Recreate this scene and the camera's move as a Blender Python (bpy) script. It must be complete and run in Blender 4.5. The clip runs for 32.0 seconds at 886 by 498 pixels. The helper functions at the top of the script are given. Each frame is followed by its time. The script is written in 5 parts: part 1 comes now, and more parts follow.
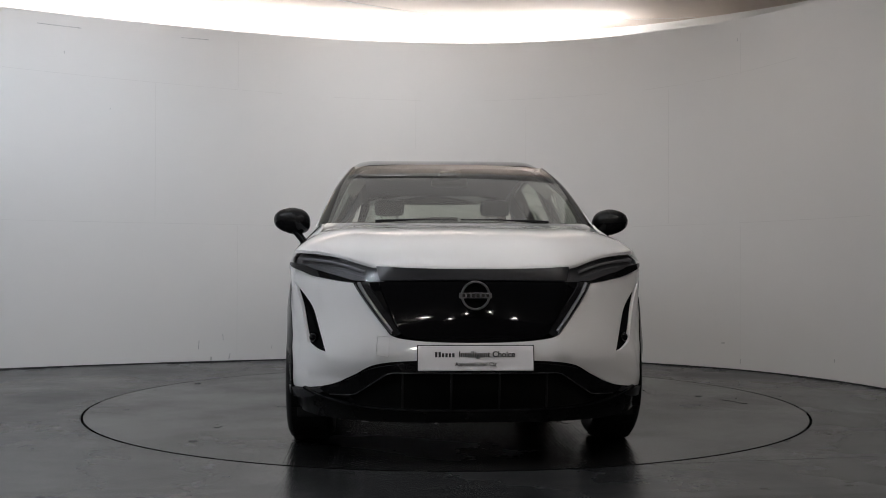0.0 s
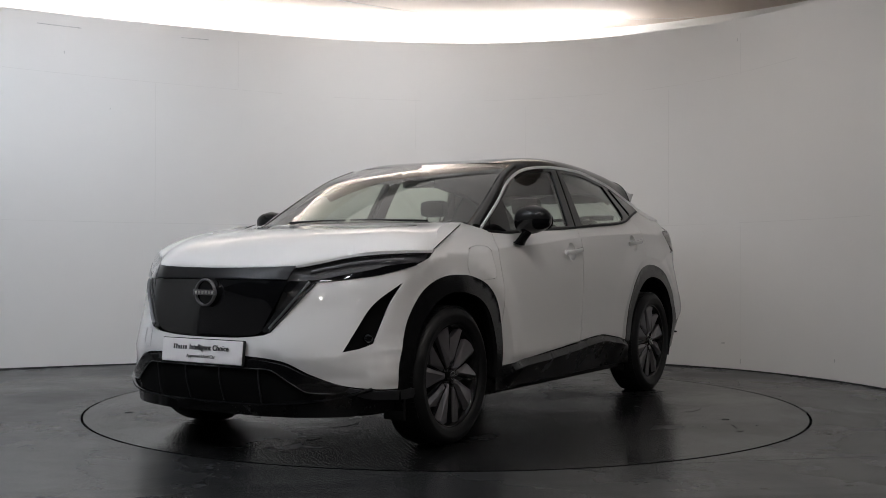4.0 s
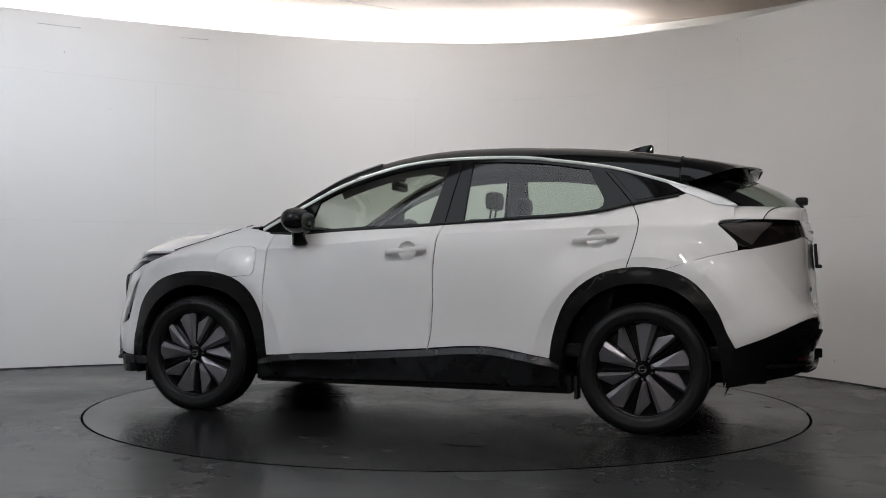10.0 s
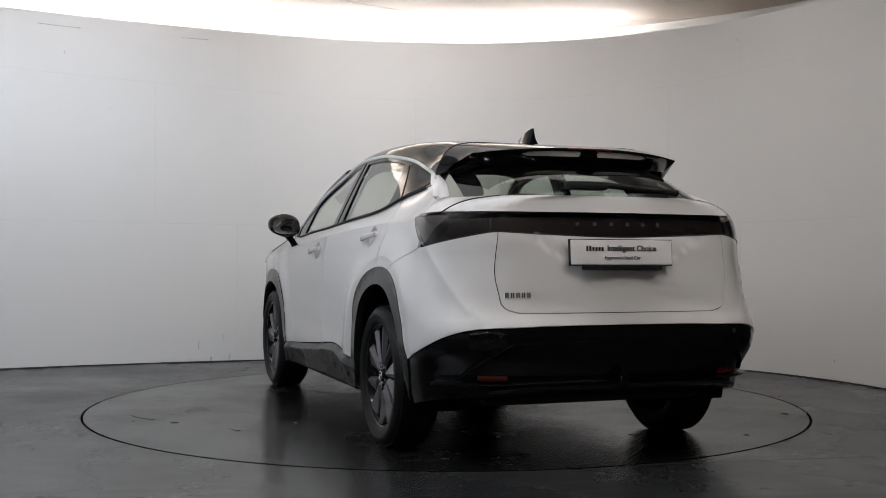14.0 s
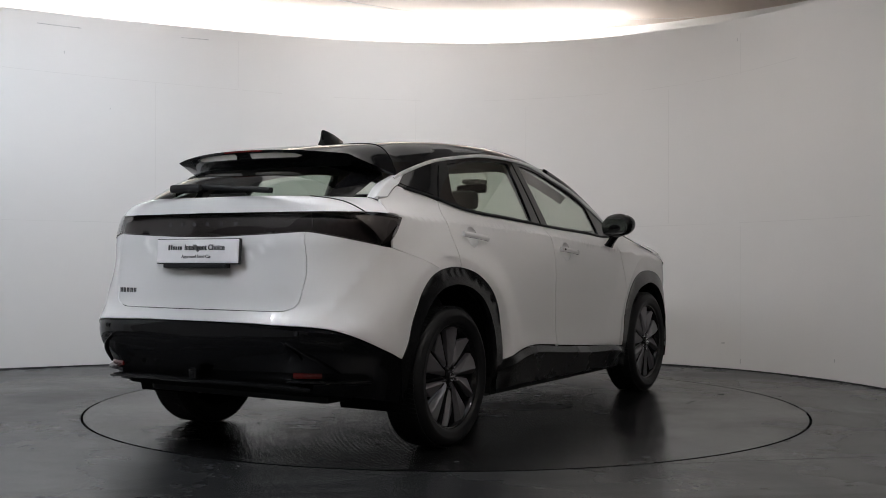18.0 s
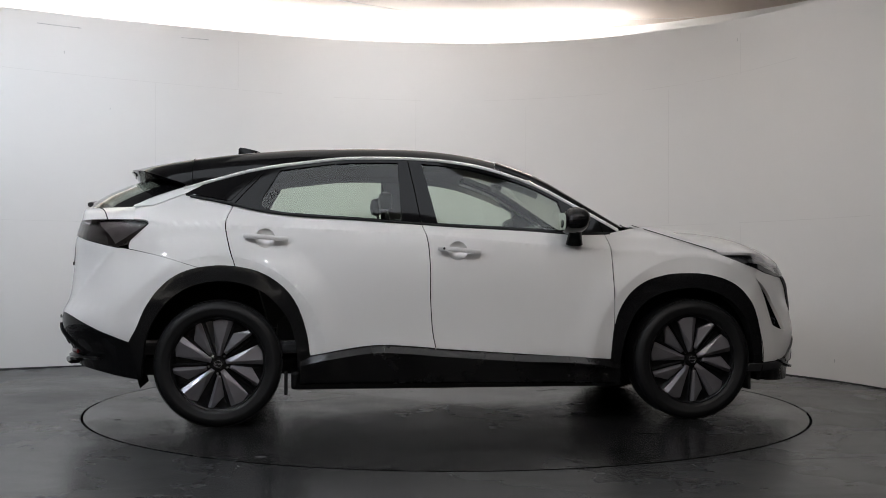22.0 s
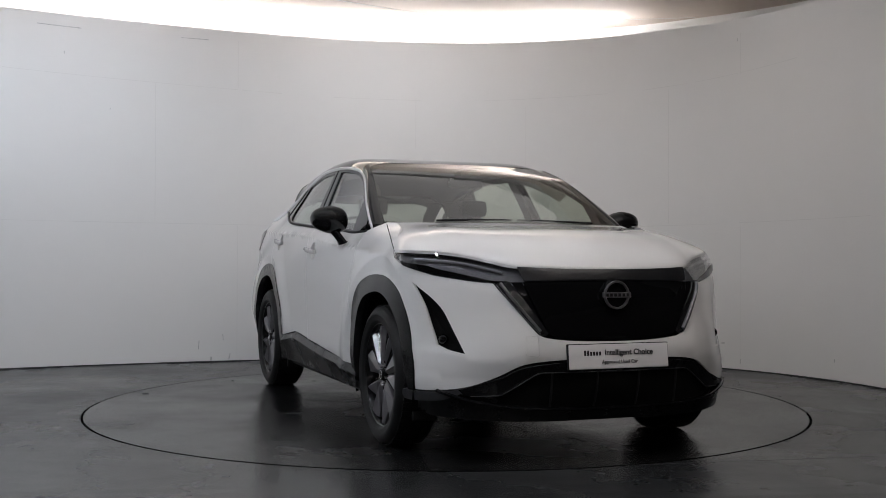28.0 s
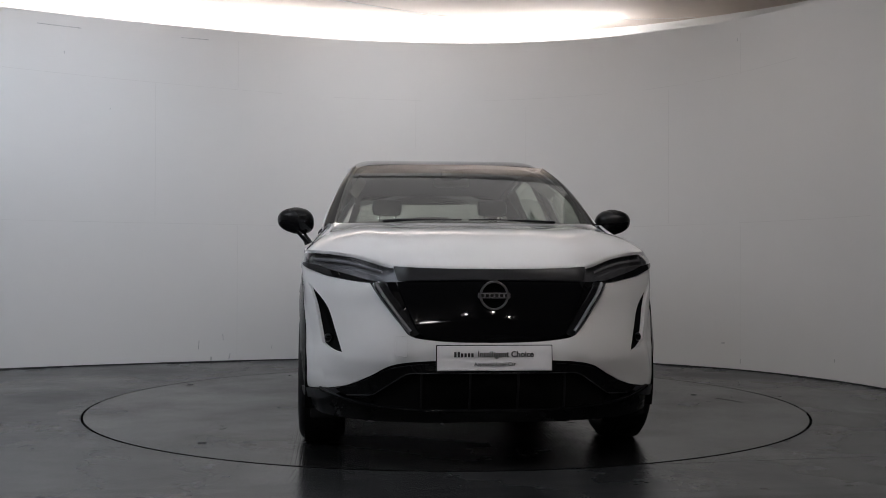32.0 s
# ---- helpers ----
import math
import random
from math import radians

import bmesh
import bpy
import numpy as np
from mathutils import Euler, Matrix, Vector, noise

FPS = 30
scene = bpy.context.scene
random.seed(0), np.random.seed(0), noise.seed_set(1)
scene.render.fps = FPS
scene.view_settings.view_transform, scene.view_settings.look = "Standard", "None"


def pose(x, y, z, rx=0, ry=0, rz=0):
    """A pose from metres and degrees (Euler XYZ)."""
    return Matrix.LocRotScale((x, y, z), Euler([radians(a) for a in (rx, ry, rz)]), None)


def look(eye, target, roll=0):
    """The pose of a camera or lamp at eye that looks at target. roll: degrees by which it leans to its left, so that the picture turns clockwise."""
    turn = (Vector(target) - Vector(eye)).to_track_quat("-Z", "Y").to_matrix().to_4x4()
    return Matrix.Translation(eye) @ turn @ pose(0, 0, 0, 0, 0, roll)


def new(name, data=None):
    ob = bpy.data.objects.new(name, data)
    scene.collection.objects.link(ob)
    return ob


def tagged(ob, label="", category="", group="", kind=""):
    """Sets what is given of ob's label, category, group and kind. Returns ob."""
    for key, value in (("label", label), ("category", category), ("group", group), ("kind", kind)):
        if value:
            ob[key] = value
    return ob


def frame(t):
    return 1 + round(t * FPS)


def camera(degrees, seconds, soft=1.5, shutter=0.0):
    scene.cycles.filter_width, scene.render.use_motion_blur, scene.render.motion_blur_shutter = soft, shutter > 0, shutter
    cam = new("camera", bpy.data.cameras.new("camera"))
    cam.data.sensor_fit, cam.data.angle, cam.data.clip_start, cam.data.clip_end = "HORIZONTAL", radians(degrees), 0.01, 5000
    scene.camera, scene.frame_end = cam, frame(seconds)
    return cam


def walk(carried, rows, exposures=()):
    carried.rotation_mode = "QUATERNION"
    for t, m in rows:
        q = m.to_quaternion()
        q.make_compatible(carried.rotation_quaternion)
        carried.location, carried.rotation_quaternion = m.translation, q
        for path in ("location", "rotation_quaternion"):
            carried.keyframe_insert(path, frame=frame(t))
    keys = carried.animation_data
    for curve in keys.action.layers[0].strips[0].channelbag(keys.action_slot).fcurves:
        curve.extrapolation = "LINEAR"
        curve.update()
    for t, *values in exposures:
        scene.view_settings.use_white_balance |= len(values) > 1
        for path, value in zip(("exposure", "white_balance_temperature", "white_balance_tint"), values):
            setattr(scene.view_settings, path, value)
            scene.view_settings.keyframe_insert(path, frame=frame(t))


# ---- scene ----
# ---- camera and its still pose ----
cam = camera(44.708, 32.0, soft=0.9)
EYE = (0.0, -7.1185, 0.956)
AIM = pose(*EYE, 90.4827, 0, 0.181) @ pose(0, 0, 0, 0, 0, 0.182)
walk(cam, [(0, AIM), (32, AIM)], exposures=[(0, .02, 6300, 12), (3.5, .08, 6300, 12), (7, .32, 6300, 12), (12, .24, 6300, 12), (17, .22, 6300, 12), (20, .32, 6300, 12), (24, .34, 6300, 12), (28, .06, 6230, 13), (32, -.16, 6170, 13)])

# ---- light ----
world = bpy.data.worlds.new("world")
scene.world = world
world.use_nodes = True
world.node_tree.nodes["Background"].inputs[0].default_value = (0.6, 0.7, 0.85, 1)
world.node_tree.nodes["Background"].inputs[1].default_value = 0.3


# ---- materials ----
def material(name, color, rough=0.5, metal=0.0, coat=0.0, coat_rough=0.03, spec=0.5,
             vary=0.0, vary_scale=4.0, bump=0.0, bump_scale=60.0, sheen=0.0, rough_vary=0.0):
    """A principled material with colour variation at two scales, bump and uneven gloss."""
    m = bpy.data.materials.new(name)
    m.use_nodes = True
    nt = m.node_tree
    b = nt.nodes["Principled BSDF"]
    b.inputs["Base Color"].default_value = (*color, 1)
    b.inputs["Roughness"].default_value = rough
    b.inputs["Metallic"].default_value = metal
    b.inputs["Coat Weight"].default_value = coat
    b.inputs["Coat Roughness"].default_value = coat_rough
    b.inputs["Specular IOR Level"].default_value = spec
    b.inputs["Sheen Weight"].default_value = sheen
    if vary or rough_vary or bump:
        tc = nt.nodes.new("ShaderNodeTexCoord")
    if vary or rough_vary:
        n1 = nt.nodes.new("ShaderNodeTexNoise")
        n1.inputs["Scale"].default_value = vary_scale
        n1.inputs["Detail"].default_value = 8
        n1.inputs["Roughness"].default_value = 0.65
        nt.links.new(tc.outputs["Object"], n1.inputs["Vector"])
    if vary:
        ramp = nt.nodes.new("ShaderNodeMapRange")
        ramp.inputs["From Min"].default_value = 0.3
        ramp.inputs["From Max"].default_value = 0.7
        ramp.inputs["To Min"].default_value = 1 - vary
        ramp.inputs["To Max"].default_value = 1 + vary
        nt.links.new(n1.outputs["Fac"], ramp.inputs["Value"])
        mul = nt.nodes.new("ShaderNodeVectorMath")
        mul.operation = "SCALE"
        mul.inputs[0].default_value = color
        nt.links.new(ramp.outputs[0], mul.inputs["Scale"])
        nt.links.new(mul.outputs[0], b.inputs["Base Color"])
    if rough_vary:
        rr = nt.nodes.new("ShaderNodeMapRange")
        rr.inputs["From Min"].default_value = 0.3
        rr.inputs["From Max"].default_value = 0.7
        rr.inputs["To Min"].default_value = max(0.02, rough - rough_vary)
        rr.inputs["To Max"].default_value = min(1, rough + rough_vary)
        nt.links.new(n1.outputs["Fac"], rr.inputs["Value"])
        nt.links.new(rr.outputs[0], b.inputs["Roughness"])
    if bump:
        n2 = nt.nodes.new("ShaderNodeTexNoise")
        n2.inputs["Scale"].default_value = bump_scale
        n2.inputs["Detail"].default_value = 4
        nt.links.new(tc.outputs["Object"], n2.inputs["Vector"])
        bp = nt.nodes.new("ShaderNodeBump")
        bp.inputs["Strength"].default_value = bump
        bp.inputs["Distance"].default_value = 0.002
        nt.links.new(n2.outputs["Fac"], bp.inputs["Height"])
        nt.links.new(bp.outputs[0], b.inputs["Normal"])
    return m


def glass_material(name, tint, gloss_rough=0.01, ior=1.5):
    """Thin tinted glass: a clear tinted layer under a mirror gloss that grows at grazing angles."""
    m = bpy.data.materials.new(name)
    m.use_nodes = True
    nt = m.node_tree
    nt.nodes.remove(nt.nodes["Principled BSDF"])
    out = nt.nodes["Material Output"]
    tr = nt.nodes.new("ShaderNodeBsdfTransparent")
    tr.inputs[0].default_value = (*tint, 1)
    gl = nt.nodes.new("ShaderNodeBsdfGlossy")
    gl.inputs["Roughness"].default_value = gloss_rough
    gl.inputs[0].default_value = (1, 1, 1, 1)
    lw = nt.nodes.new("ShaderNodeLayerWeight")
    lw.inputs[0].default_value = 0.5
    pw = nt.nodes.new("ShaderNodeMath")
    pw.operation = "POWER"
    pw.inputs[1].default_value = 4.0
    f0 = ((ior - 1) / (ior + 1)) ** 2
    fr = nt.nodes.new("ShaderNodeMath")
    fr.operation = "MULTIPLY_ADD"
    fr.inputs[1].default_value = 1 - f0
    fr.inputs[2].default_value = f0
    nt.links.new(lw.outputs["Facing"], pw.inputs[0])
    nt.links.new(pw.outputs[0], fr.inputs[0])
    mix = nt.nodes.new("ShaderNodeMixShader")
    nt.links.new(fr.outputs[0], mix.inputs[0])
    nt.links.new(tr.outputs[0], mix.inputs[1])
    nt.links.new(gl.outputs[0], mix.inputs[2])
    nt.links.new(mix.outputs[0], out.inputs[0])
    return m


def glow_material(name, color, strength):
    m = bpy.data.materials.new(name)
    m.use_nodes = True
    b = m.node_tree.nodes["Principled BSDF"]
    b.inputs["Base Color"].default_value = (*color, 1)
    b.inputs["Emission Color"].default_value = (*color, 1)
    b.inputs["Emission Strength"].default_value = strength
    return m


WHITE = material("pearl_white_paint", (0.72, 0.71, 0.70), 0.42, 0.0, 1.0, 0.015, spec=0.2, vary=0.01, vary_scale=300)
BLACK = material("gloss_black_paint", (0.004, 0.004, 0.0045), 0.05, spec=0.42, rough_vary=0.015, vary_scale=6)
CLAD = material("satin_black_plastic", (0.005, 0.005, 0.0053), 0.27, spec=0.34, bump=0.05, bump_scale=900, rough_vary=0.02, vary_scale=3)
MATTE = material("matte_black_plastic", (0.010, 0.010, 0.0105), 0.55, spec=0.3, bump=0.2, bump_scale=500, vary=0.15)
VOID = material("dark_void", (0.004, 0.004, 0.004), 0.9, spec=0.1, vary=0.1)
RUBBER = material("tyre_rubber", (0.009, 0.009, 0.0093), 0.50, spec=0.22, bump=0.3, bump_scale=300, vary=0.2, vary_scale=9)
SILVER = material("satin_silver_trim", (0.78, 0.78, 0.78), 0.3, 0.35, 0.3)
CHROME = material("chrome", (0.75, 0.75, 0.76), 0.08, 1.0)
PALESTRIP = material("satin_pale_strip", (0.80, 0.80, 0.80), 0.28, 0.15, 0.4, vary=0.01, vary_scale=60)
RIMBLACK = material("rim_gloss_black", (0.006, 0.006, 0.0065), 0.12, spec=0.35)
GLOSSTRIM = material("gloss_black_plastic", (0.006, 0.006, 0.0064), 0.20, spec=0.38)
RIMGREY = material("rim_grey_lacquer", (0.165, 0.158, 0.168), 0.30, 0.5, 0.3, vary=0.05, vary_scale=30)
TRIM = material("interior_black_cloth", (0.018, 0.018, 0.019), 0.8, bump=0.4, bump_scale=600, vary=0.15, sheen=0.3)
TRIM_GREY = material("interior_pale_lining", (0.20, 0.19, 0.175), 0.85, bump=0.2, bump_scale=400, vary=0.05)
GLASS = glass_material("green_tinted_glass", (0.80, 0.87, 0.80), 0.01, 1.75)
PRIVACY = glass_material("privacy_glass", (0.78, 0.86, 0.78), 0.01, 1.75)
REARGLASS = glass_material("dark_tinted_glass", (0.60, 0.65, 0.60), 0.01, 1.8)
SCREEN = glass_material("windscreen_glass", (0.74, 0.77, 0.70), 0.01, 1.8)
LENS = glass_material("lamp_lens", (0.86, 0.86, 0.87), 0.02, 1.5)
GUIDE = material("satin_light_guide", (0.13, 0.13, 0.135), 0.28, 0.3, 0.4, vary=0.08, vary_scale=40)
HEADGUIDE = material("pale_lamp_guide", (0.26, 0.26, 0.27), 0.3, 0.3, 0.4, vary=0.12, vary_scale=60)
DRL = material("grey_light_guide", (0.012, 0.012, 0.013), 0.2, 0.0, 0.0, vary=0.05, vary_scale=60)
BANDMAT = material("dark_grey_satin", (0.011, 0.011, 0.012), 0.30, spec=0.2, vary=0.08, vary_scale=20)
TAILDARK = material("dark_tail_housing", (0.045, 0.038, 0.038), 0.35, 0.2, vary=0.2, vary_scale=25)
HOUSING = material("grey_lamp_housing", (0.10, 0.10, 0.105), 0.35, 0.3, vary=0.15, vary_scale=25)
SMOKE = glass_material("smoked_tail_lens", (0.52, 0.50, 0.49), 0.03, 1.5)
RED = material("red_reflector", (0.13, 0.008, 0.007), 0.2, coat=0.6, vary=0.1, vary_scale=90)
PLATE = material("plate_white", (0.80, 0.78, 0.78), 0.35, coat=0.3, vary=0.01, vary_scale=60)
INK = material("black_ink", (0.02, 0.02, 0.022), 0.4)
WALLPAINT = material("white_wall_paint", (0.80, 0.785, 0.765), 0.6, vary=0.012, vary_scale=1.2, bump=0.05, bump_scale=40)
HALLDARK = material("dark_hall_paint", (0.035, 0.035, 0.037), 0.7, vary=0.1, vary_scale=1.0)
CEILPAINT = material("ceiling_paint", (0.66, 0.58, 0.51), 0.8, vary=0.03, vary_scale=2.0, bump=0.1, bump_scale=30)
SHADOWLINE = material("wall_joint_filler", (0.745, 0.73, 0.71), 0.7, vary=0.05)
WALLSCUFF = material("grey_wall_scuff", (0.58, 0.57, 0.56), 0.7, vary=0.3, vary_scale=30)
SCUFF = material("dark_scuff", (0.05, 0.05, 0.05), 0.7, vary=0.3, vary_scale=30)


def floor_material(name, base, wet):
    """Dark grey studded rubber flooring, worn and damp in patches."""
    m = material(name, base, 0.42)
    nt = m.node_tree
    b = nt.nodes["Principled BSDF"]
    tc = nt.nodes.new("ShaderNodeTexCoord")
    big = nt.nodes.new("ShaderNodeTexNoise")
    big.inputs["Scale"].default_value = 0.9
    big.inputs["Detail"].default_value = 9
    big.inputs["Roughness"].default_value = 0.6
    fine = nt.nodes.new("ShaderNodeTexNoise")
    fine.inputs["Scale"].default_value = 26
    fine.inputs["Detail"].default_value = 6
    nt.links.new(tc.outputs["Object"], big.inputs["Vector"])
    nt.links.new(tc.outputs["Object"], fine.inputs["Vector"])
    rr = nt.nodes.new("ShaderNodeMapRange")
    rr.inputs["From Min"].default_value = 0.35
    rr.inputs["From Max"].default_value = 0.65
    rr.inputs["To Min"].default_value = wet
    rr.inputs["To Max"].default_value = wet + 0.18
    nt.links.new(big.outputs["Fac"], rr.inputs["Value"])
    nt.links.new(rr.outputs[0], b.inputs["Roughness"])
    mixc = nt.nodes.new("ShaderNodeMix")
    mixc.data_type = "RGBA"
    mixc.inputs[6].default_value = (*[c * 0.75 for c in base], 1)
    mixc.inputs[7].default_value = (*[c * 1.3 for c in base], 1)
    add = nt.nodes.new("ShaderNodeMath")
    add.operation = "MULTIPLY_ADD"
    add.inputs[1].default_value = 0.5
    half = nt.nodes.new("ShaderNodeMath")
    half.operation = "MULTIPLY"
    half.inputs[1].default_value = 0.5
    nt.links.new(big.outputs["Fac"], half.inputs[0])
    nt.links.new(fine.outputs["Fac"], add.inputs[0])
    nt.links.new(half.outputs[0], add.inputs[2])
    nt.links.new(add.outputs[0], mixc.inputs[0])
    nt.links.new(mixc.outputs[2], b.inputs["Base Color"])
    # rows of small raised studs, offset row by row
    brick = nt.nodes.new("ShaderNodeTexBrick")
    brick.inputs["Scale"].default_value = 1.0
    brick.inputs["Brick Width"].default_value = 0.045
    brick.inputs["Row Height"].default_value = 0.022
    brick.inputs["Mortar Size"].default_value = 0.005
    brick.inputs["Mortar Smooth"].default_value = 0.7
    nt.links.new(tc.outputs["Object"], brick.inputs["Vector"])
    bp = nt.nodes.new("ShaderNodeBump")
    bp.inputs["Strength"].default_value = 0.20
    bp.inputs["Distance"].default_value = 0.002
    bp.invert = True
    nt.links.new(brick.outputs["Fac"], bp.inputs["Height"])
    bp2 = nt.nodes.new("ShaderNodeBump")
    bp2.inputs["Strength"].default_value = 0.25
    bp2.inputs["Distance"].default_value = 0.01
    nt.links.new(big.outputs["Fac"], bp2.inputs["Height"])
    nt.links.new(bp.outputs[0], bp2.inputs["Normal"])
    # small puckers that ripple the reflections
    mid = nt.nodes.new("ShaderNodeTexNoise")
    mid.inputs["Scale"].default_value = 8
    mid.inputs["Detail"].default_value = 4
    nt.links.new(tc.outputs["Object"], mid.inputs["Vector"])
    bp3 = nt.nodes.new("ShaderNodeBump")
    bp3.inputs["Strength"].default_value = 0.16
    bp3.inputs["Distance"].default_value = 0.006
    nt.links.new(mid.outputs["Fac"], bp3.inputs["Height"])
    nt.links.new(bp2.outputs[0], bp3.inputs["Normal"])
    nt.links.new(bp3.outputs[0], b.inputs["Normal"])
    return m


FLOORMAT = floor_material("grey_studded_rubber", (0.020, 0.0207, 0.0215), 0.18)
# deck rubber is darkened: the shade under the car is put into its colour
DISCMAT = floor_material("grey_worn_rubber_shaded", (0.008, 0.008, 0.008), 0.13)


# ---- mesh helpers ----
def mesh_from(name, verts, faces, mat, parent=None, smooth=True, label="", normals=None):
    me = bpy.data.meshes.new(name)
    me.from_pydata([tuple(v) for v in verts], [], faces)
    me.materials.append(mat)
    if smooth:
        me.polygons.foreach_set("use_smooth", [True] * len(me.polygons))
    me.update()
    if normals is not None:
        me.normals_split_custom_set_from_vertices([tuple(n) for n in normals])
    ob = new(name, me)
    if parent is not None:
        ob.parent = parent
    return tagged(ob, label)


def part(name, bm, mat, parent, label="", smooth=None):
    """Links a bmesh as one mesh object under its thing."""
    me = bpy.data.meshes.new(name)
    bmesh.ops.recalc_face_normals(bm, faces=bm.faces)
    bm.to_mesh(me)
    bm.free()
    me.materials.append(mat)
    if smooth is not None:
        me.polygons.foreach_set("use_smooth", [True] * len(me.polygons))
        me.set_sharp_from_angle(angle=radians(smooth))
    ob = new(name, me)
    ob.parent = parent
    return tagged(ob, label)


def spline(points, n=8, closed=False):
    """Smooth curve through points, n steps a span."""
    pts = [np.array(p, float) for p in points]
    out = []
    k = len(pts)
    spans = k if closed else k - 1
    for i in range(spans):
        p1, p2 = pts[i], pts[(i + 1) % k]
        p0 = pts[i - 1] if (i > 0 or closed) else 2 * p1 - p2
        p3 = pts[(i + 2) % k] if (i + 2 < k or closed) else 2 * p2 - p1
        for j in range(n):
            t = j / n
            out.append(0.5 * (2 * p1 + (p2 - p0) * t + (2 * p0 - 5 * p1 + 4 * p2 - p3) * t * t
                              + (3 * p1 - p0 - 3 * p2 + p3) * t ** 3))
    if not closed:
        out.append(pts[-1])
    return out


def curve1(xs, ys):
    """A smooth monotone-friendly function through knots (cubic Hermite), straight beyond the ends."""
    xs, ys = np.array(xs, float), np.array(ys, float)
    if xs[0] > xs[-1]:
        xs, ys = xs[::-1], ys[::-1]
    h = np.diff(xs)
    dl = np.diff(ys) / h
    m = np.empty_like(xs)
    m[0], m[-1] = dl[0], dl[-1]
    for i in range(1, len(xs) - 1):
        m[i] = (dl[i - 1] * h[i] + dl[i] * h[i - 1]) / (h[i] + h[i - 1])

    def f(x):
        if x <= xs[0]:
            return ys[0] + m[0] * (x - xs[0])
        if x >= xs[-1]:
            return ys[-1] + m[-1] * (x - xs[-1])
        i = int(np.searchsorted(xs, x)) - 1
        t = (x - xs[i]) / h[i]
        return ((1 + 2 * t) * (1 - t) ** 2 * ys[i] + t * (1 - t) ** 2 * h[i] * m[i]
                + t * t * (3 - 2 * t) * ys[i + 1] + t * t * (t - 1) * h[i] * m[i + 1])
    return f


def resample(points, step):
    """Even steps along a polyline, its ends kept."""
    pts = np.array(points, float)
    d = np.r_[0, np.cumsum(np.linalg.norm(np.diff(pts, axis=0), axis=1))]
    n = max(1, int(round(d[-1] / step)))
    t = np.linspace(0, d[-1], n + 1)
    return np.stack([np.interp(t, d, pts[:, k]) for k in range(pts.shape[1])], 1)


def outline(*segments, step=0.02, bend=8):
    """A closed outline from segments; each is a list of knots joined smoothly, and segments meet in corners."""
    pts = []
    for k, seg in enumerate(segments):
        nxt = segments[(k + 1) % len(segments)]
        knots = list(seg)
        if np.hypot(*(np.array(knots[-1]) - np.array(nxt[0]))) > 1e-6:
            run = resample(spline(knots, bend) if len(knots) > 2 else knots, step)
            pts.extend(run)
            run = resample([knots[-1], nxt[0]], step)
            pts.extend(run[1:-1])
        else:
            run = resample(spline(knots, bend) if len(knots) > 2 else knots, step)
            pts.extend(run[:-1])
    out = []
    for p in pts:
        if not out or np.hypot(*(p - out[-1])) > 1e-4:
            out.append(p)
    if np.hypot(*(out[0] - out[-1])) < 1e-4:
        out.pop()
    return out


def inside_mask(q, poly):
    x, y = q[:, 0], q[:, 1]
    px, py = poly[:, 0], poly[:, 1]
    qx, qy = np.roll(px, -1), np.roll(py, -1)
    ins = np.zeros(len(q), bool)
    dist = np.full(len(q), 1e9)
    for a, b, c, d in zip(px, py, qx, qy):
        cond = (b > y) != (d > y)
        if b != d:
            ins ^= cond & (x < (c - a) * (y - b) / (d - b) + a)
        ex, ey = c - a, d - b
        t = np.clip(((x - a) * ex + (y - b) * ey) / (ex * ex + ey * ey + 1e-12), 0, 1)
        dist = np.minimum(dist, np.hypot(x - a - t * ex, y - b - t * ey))
    return ins, dist


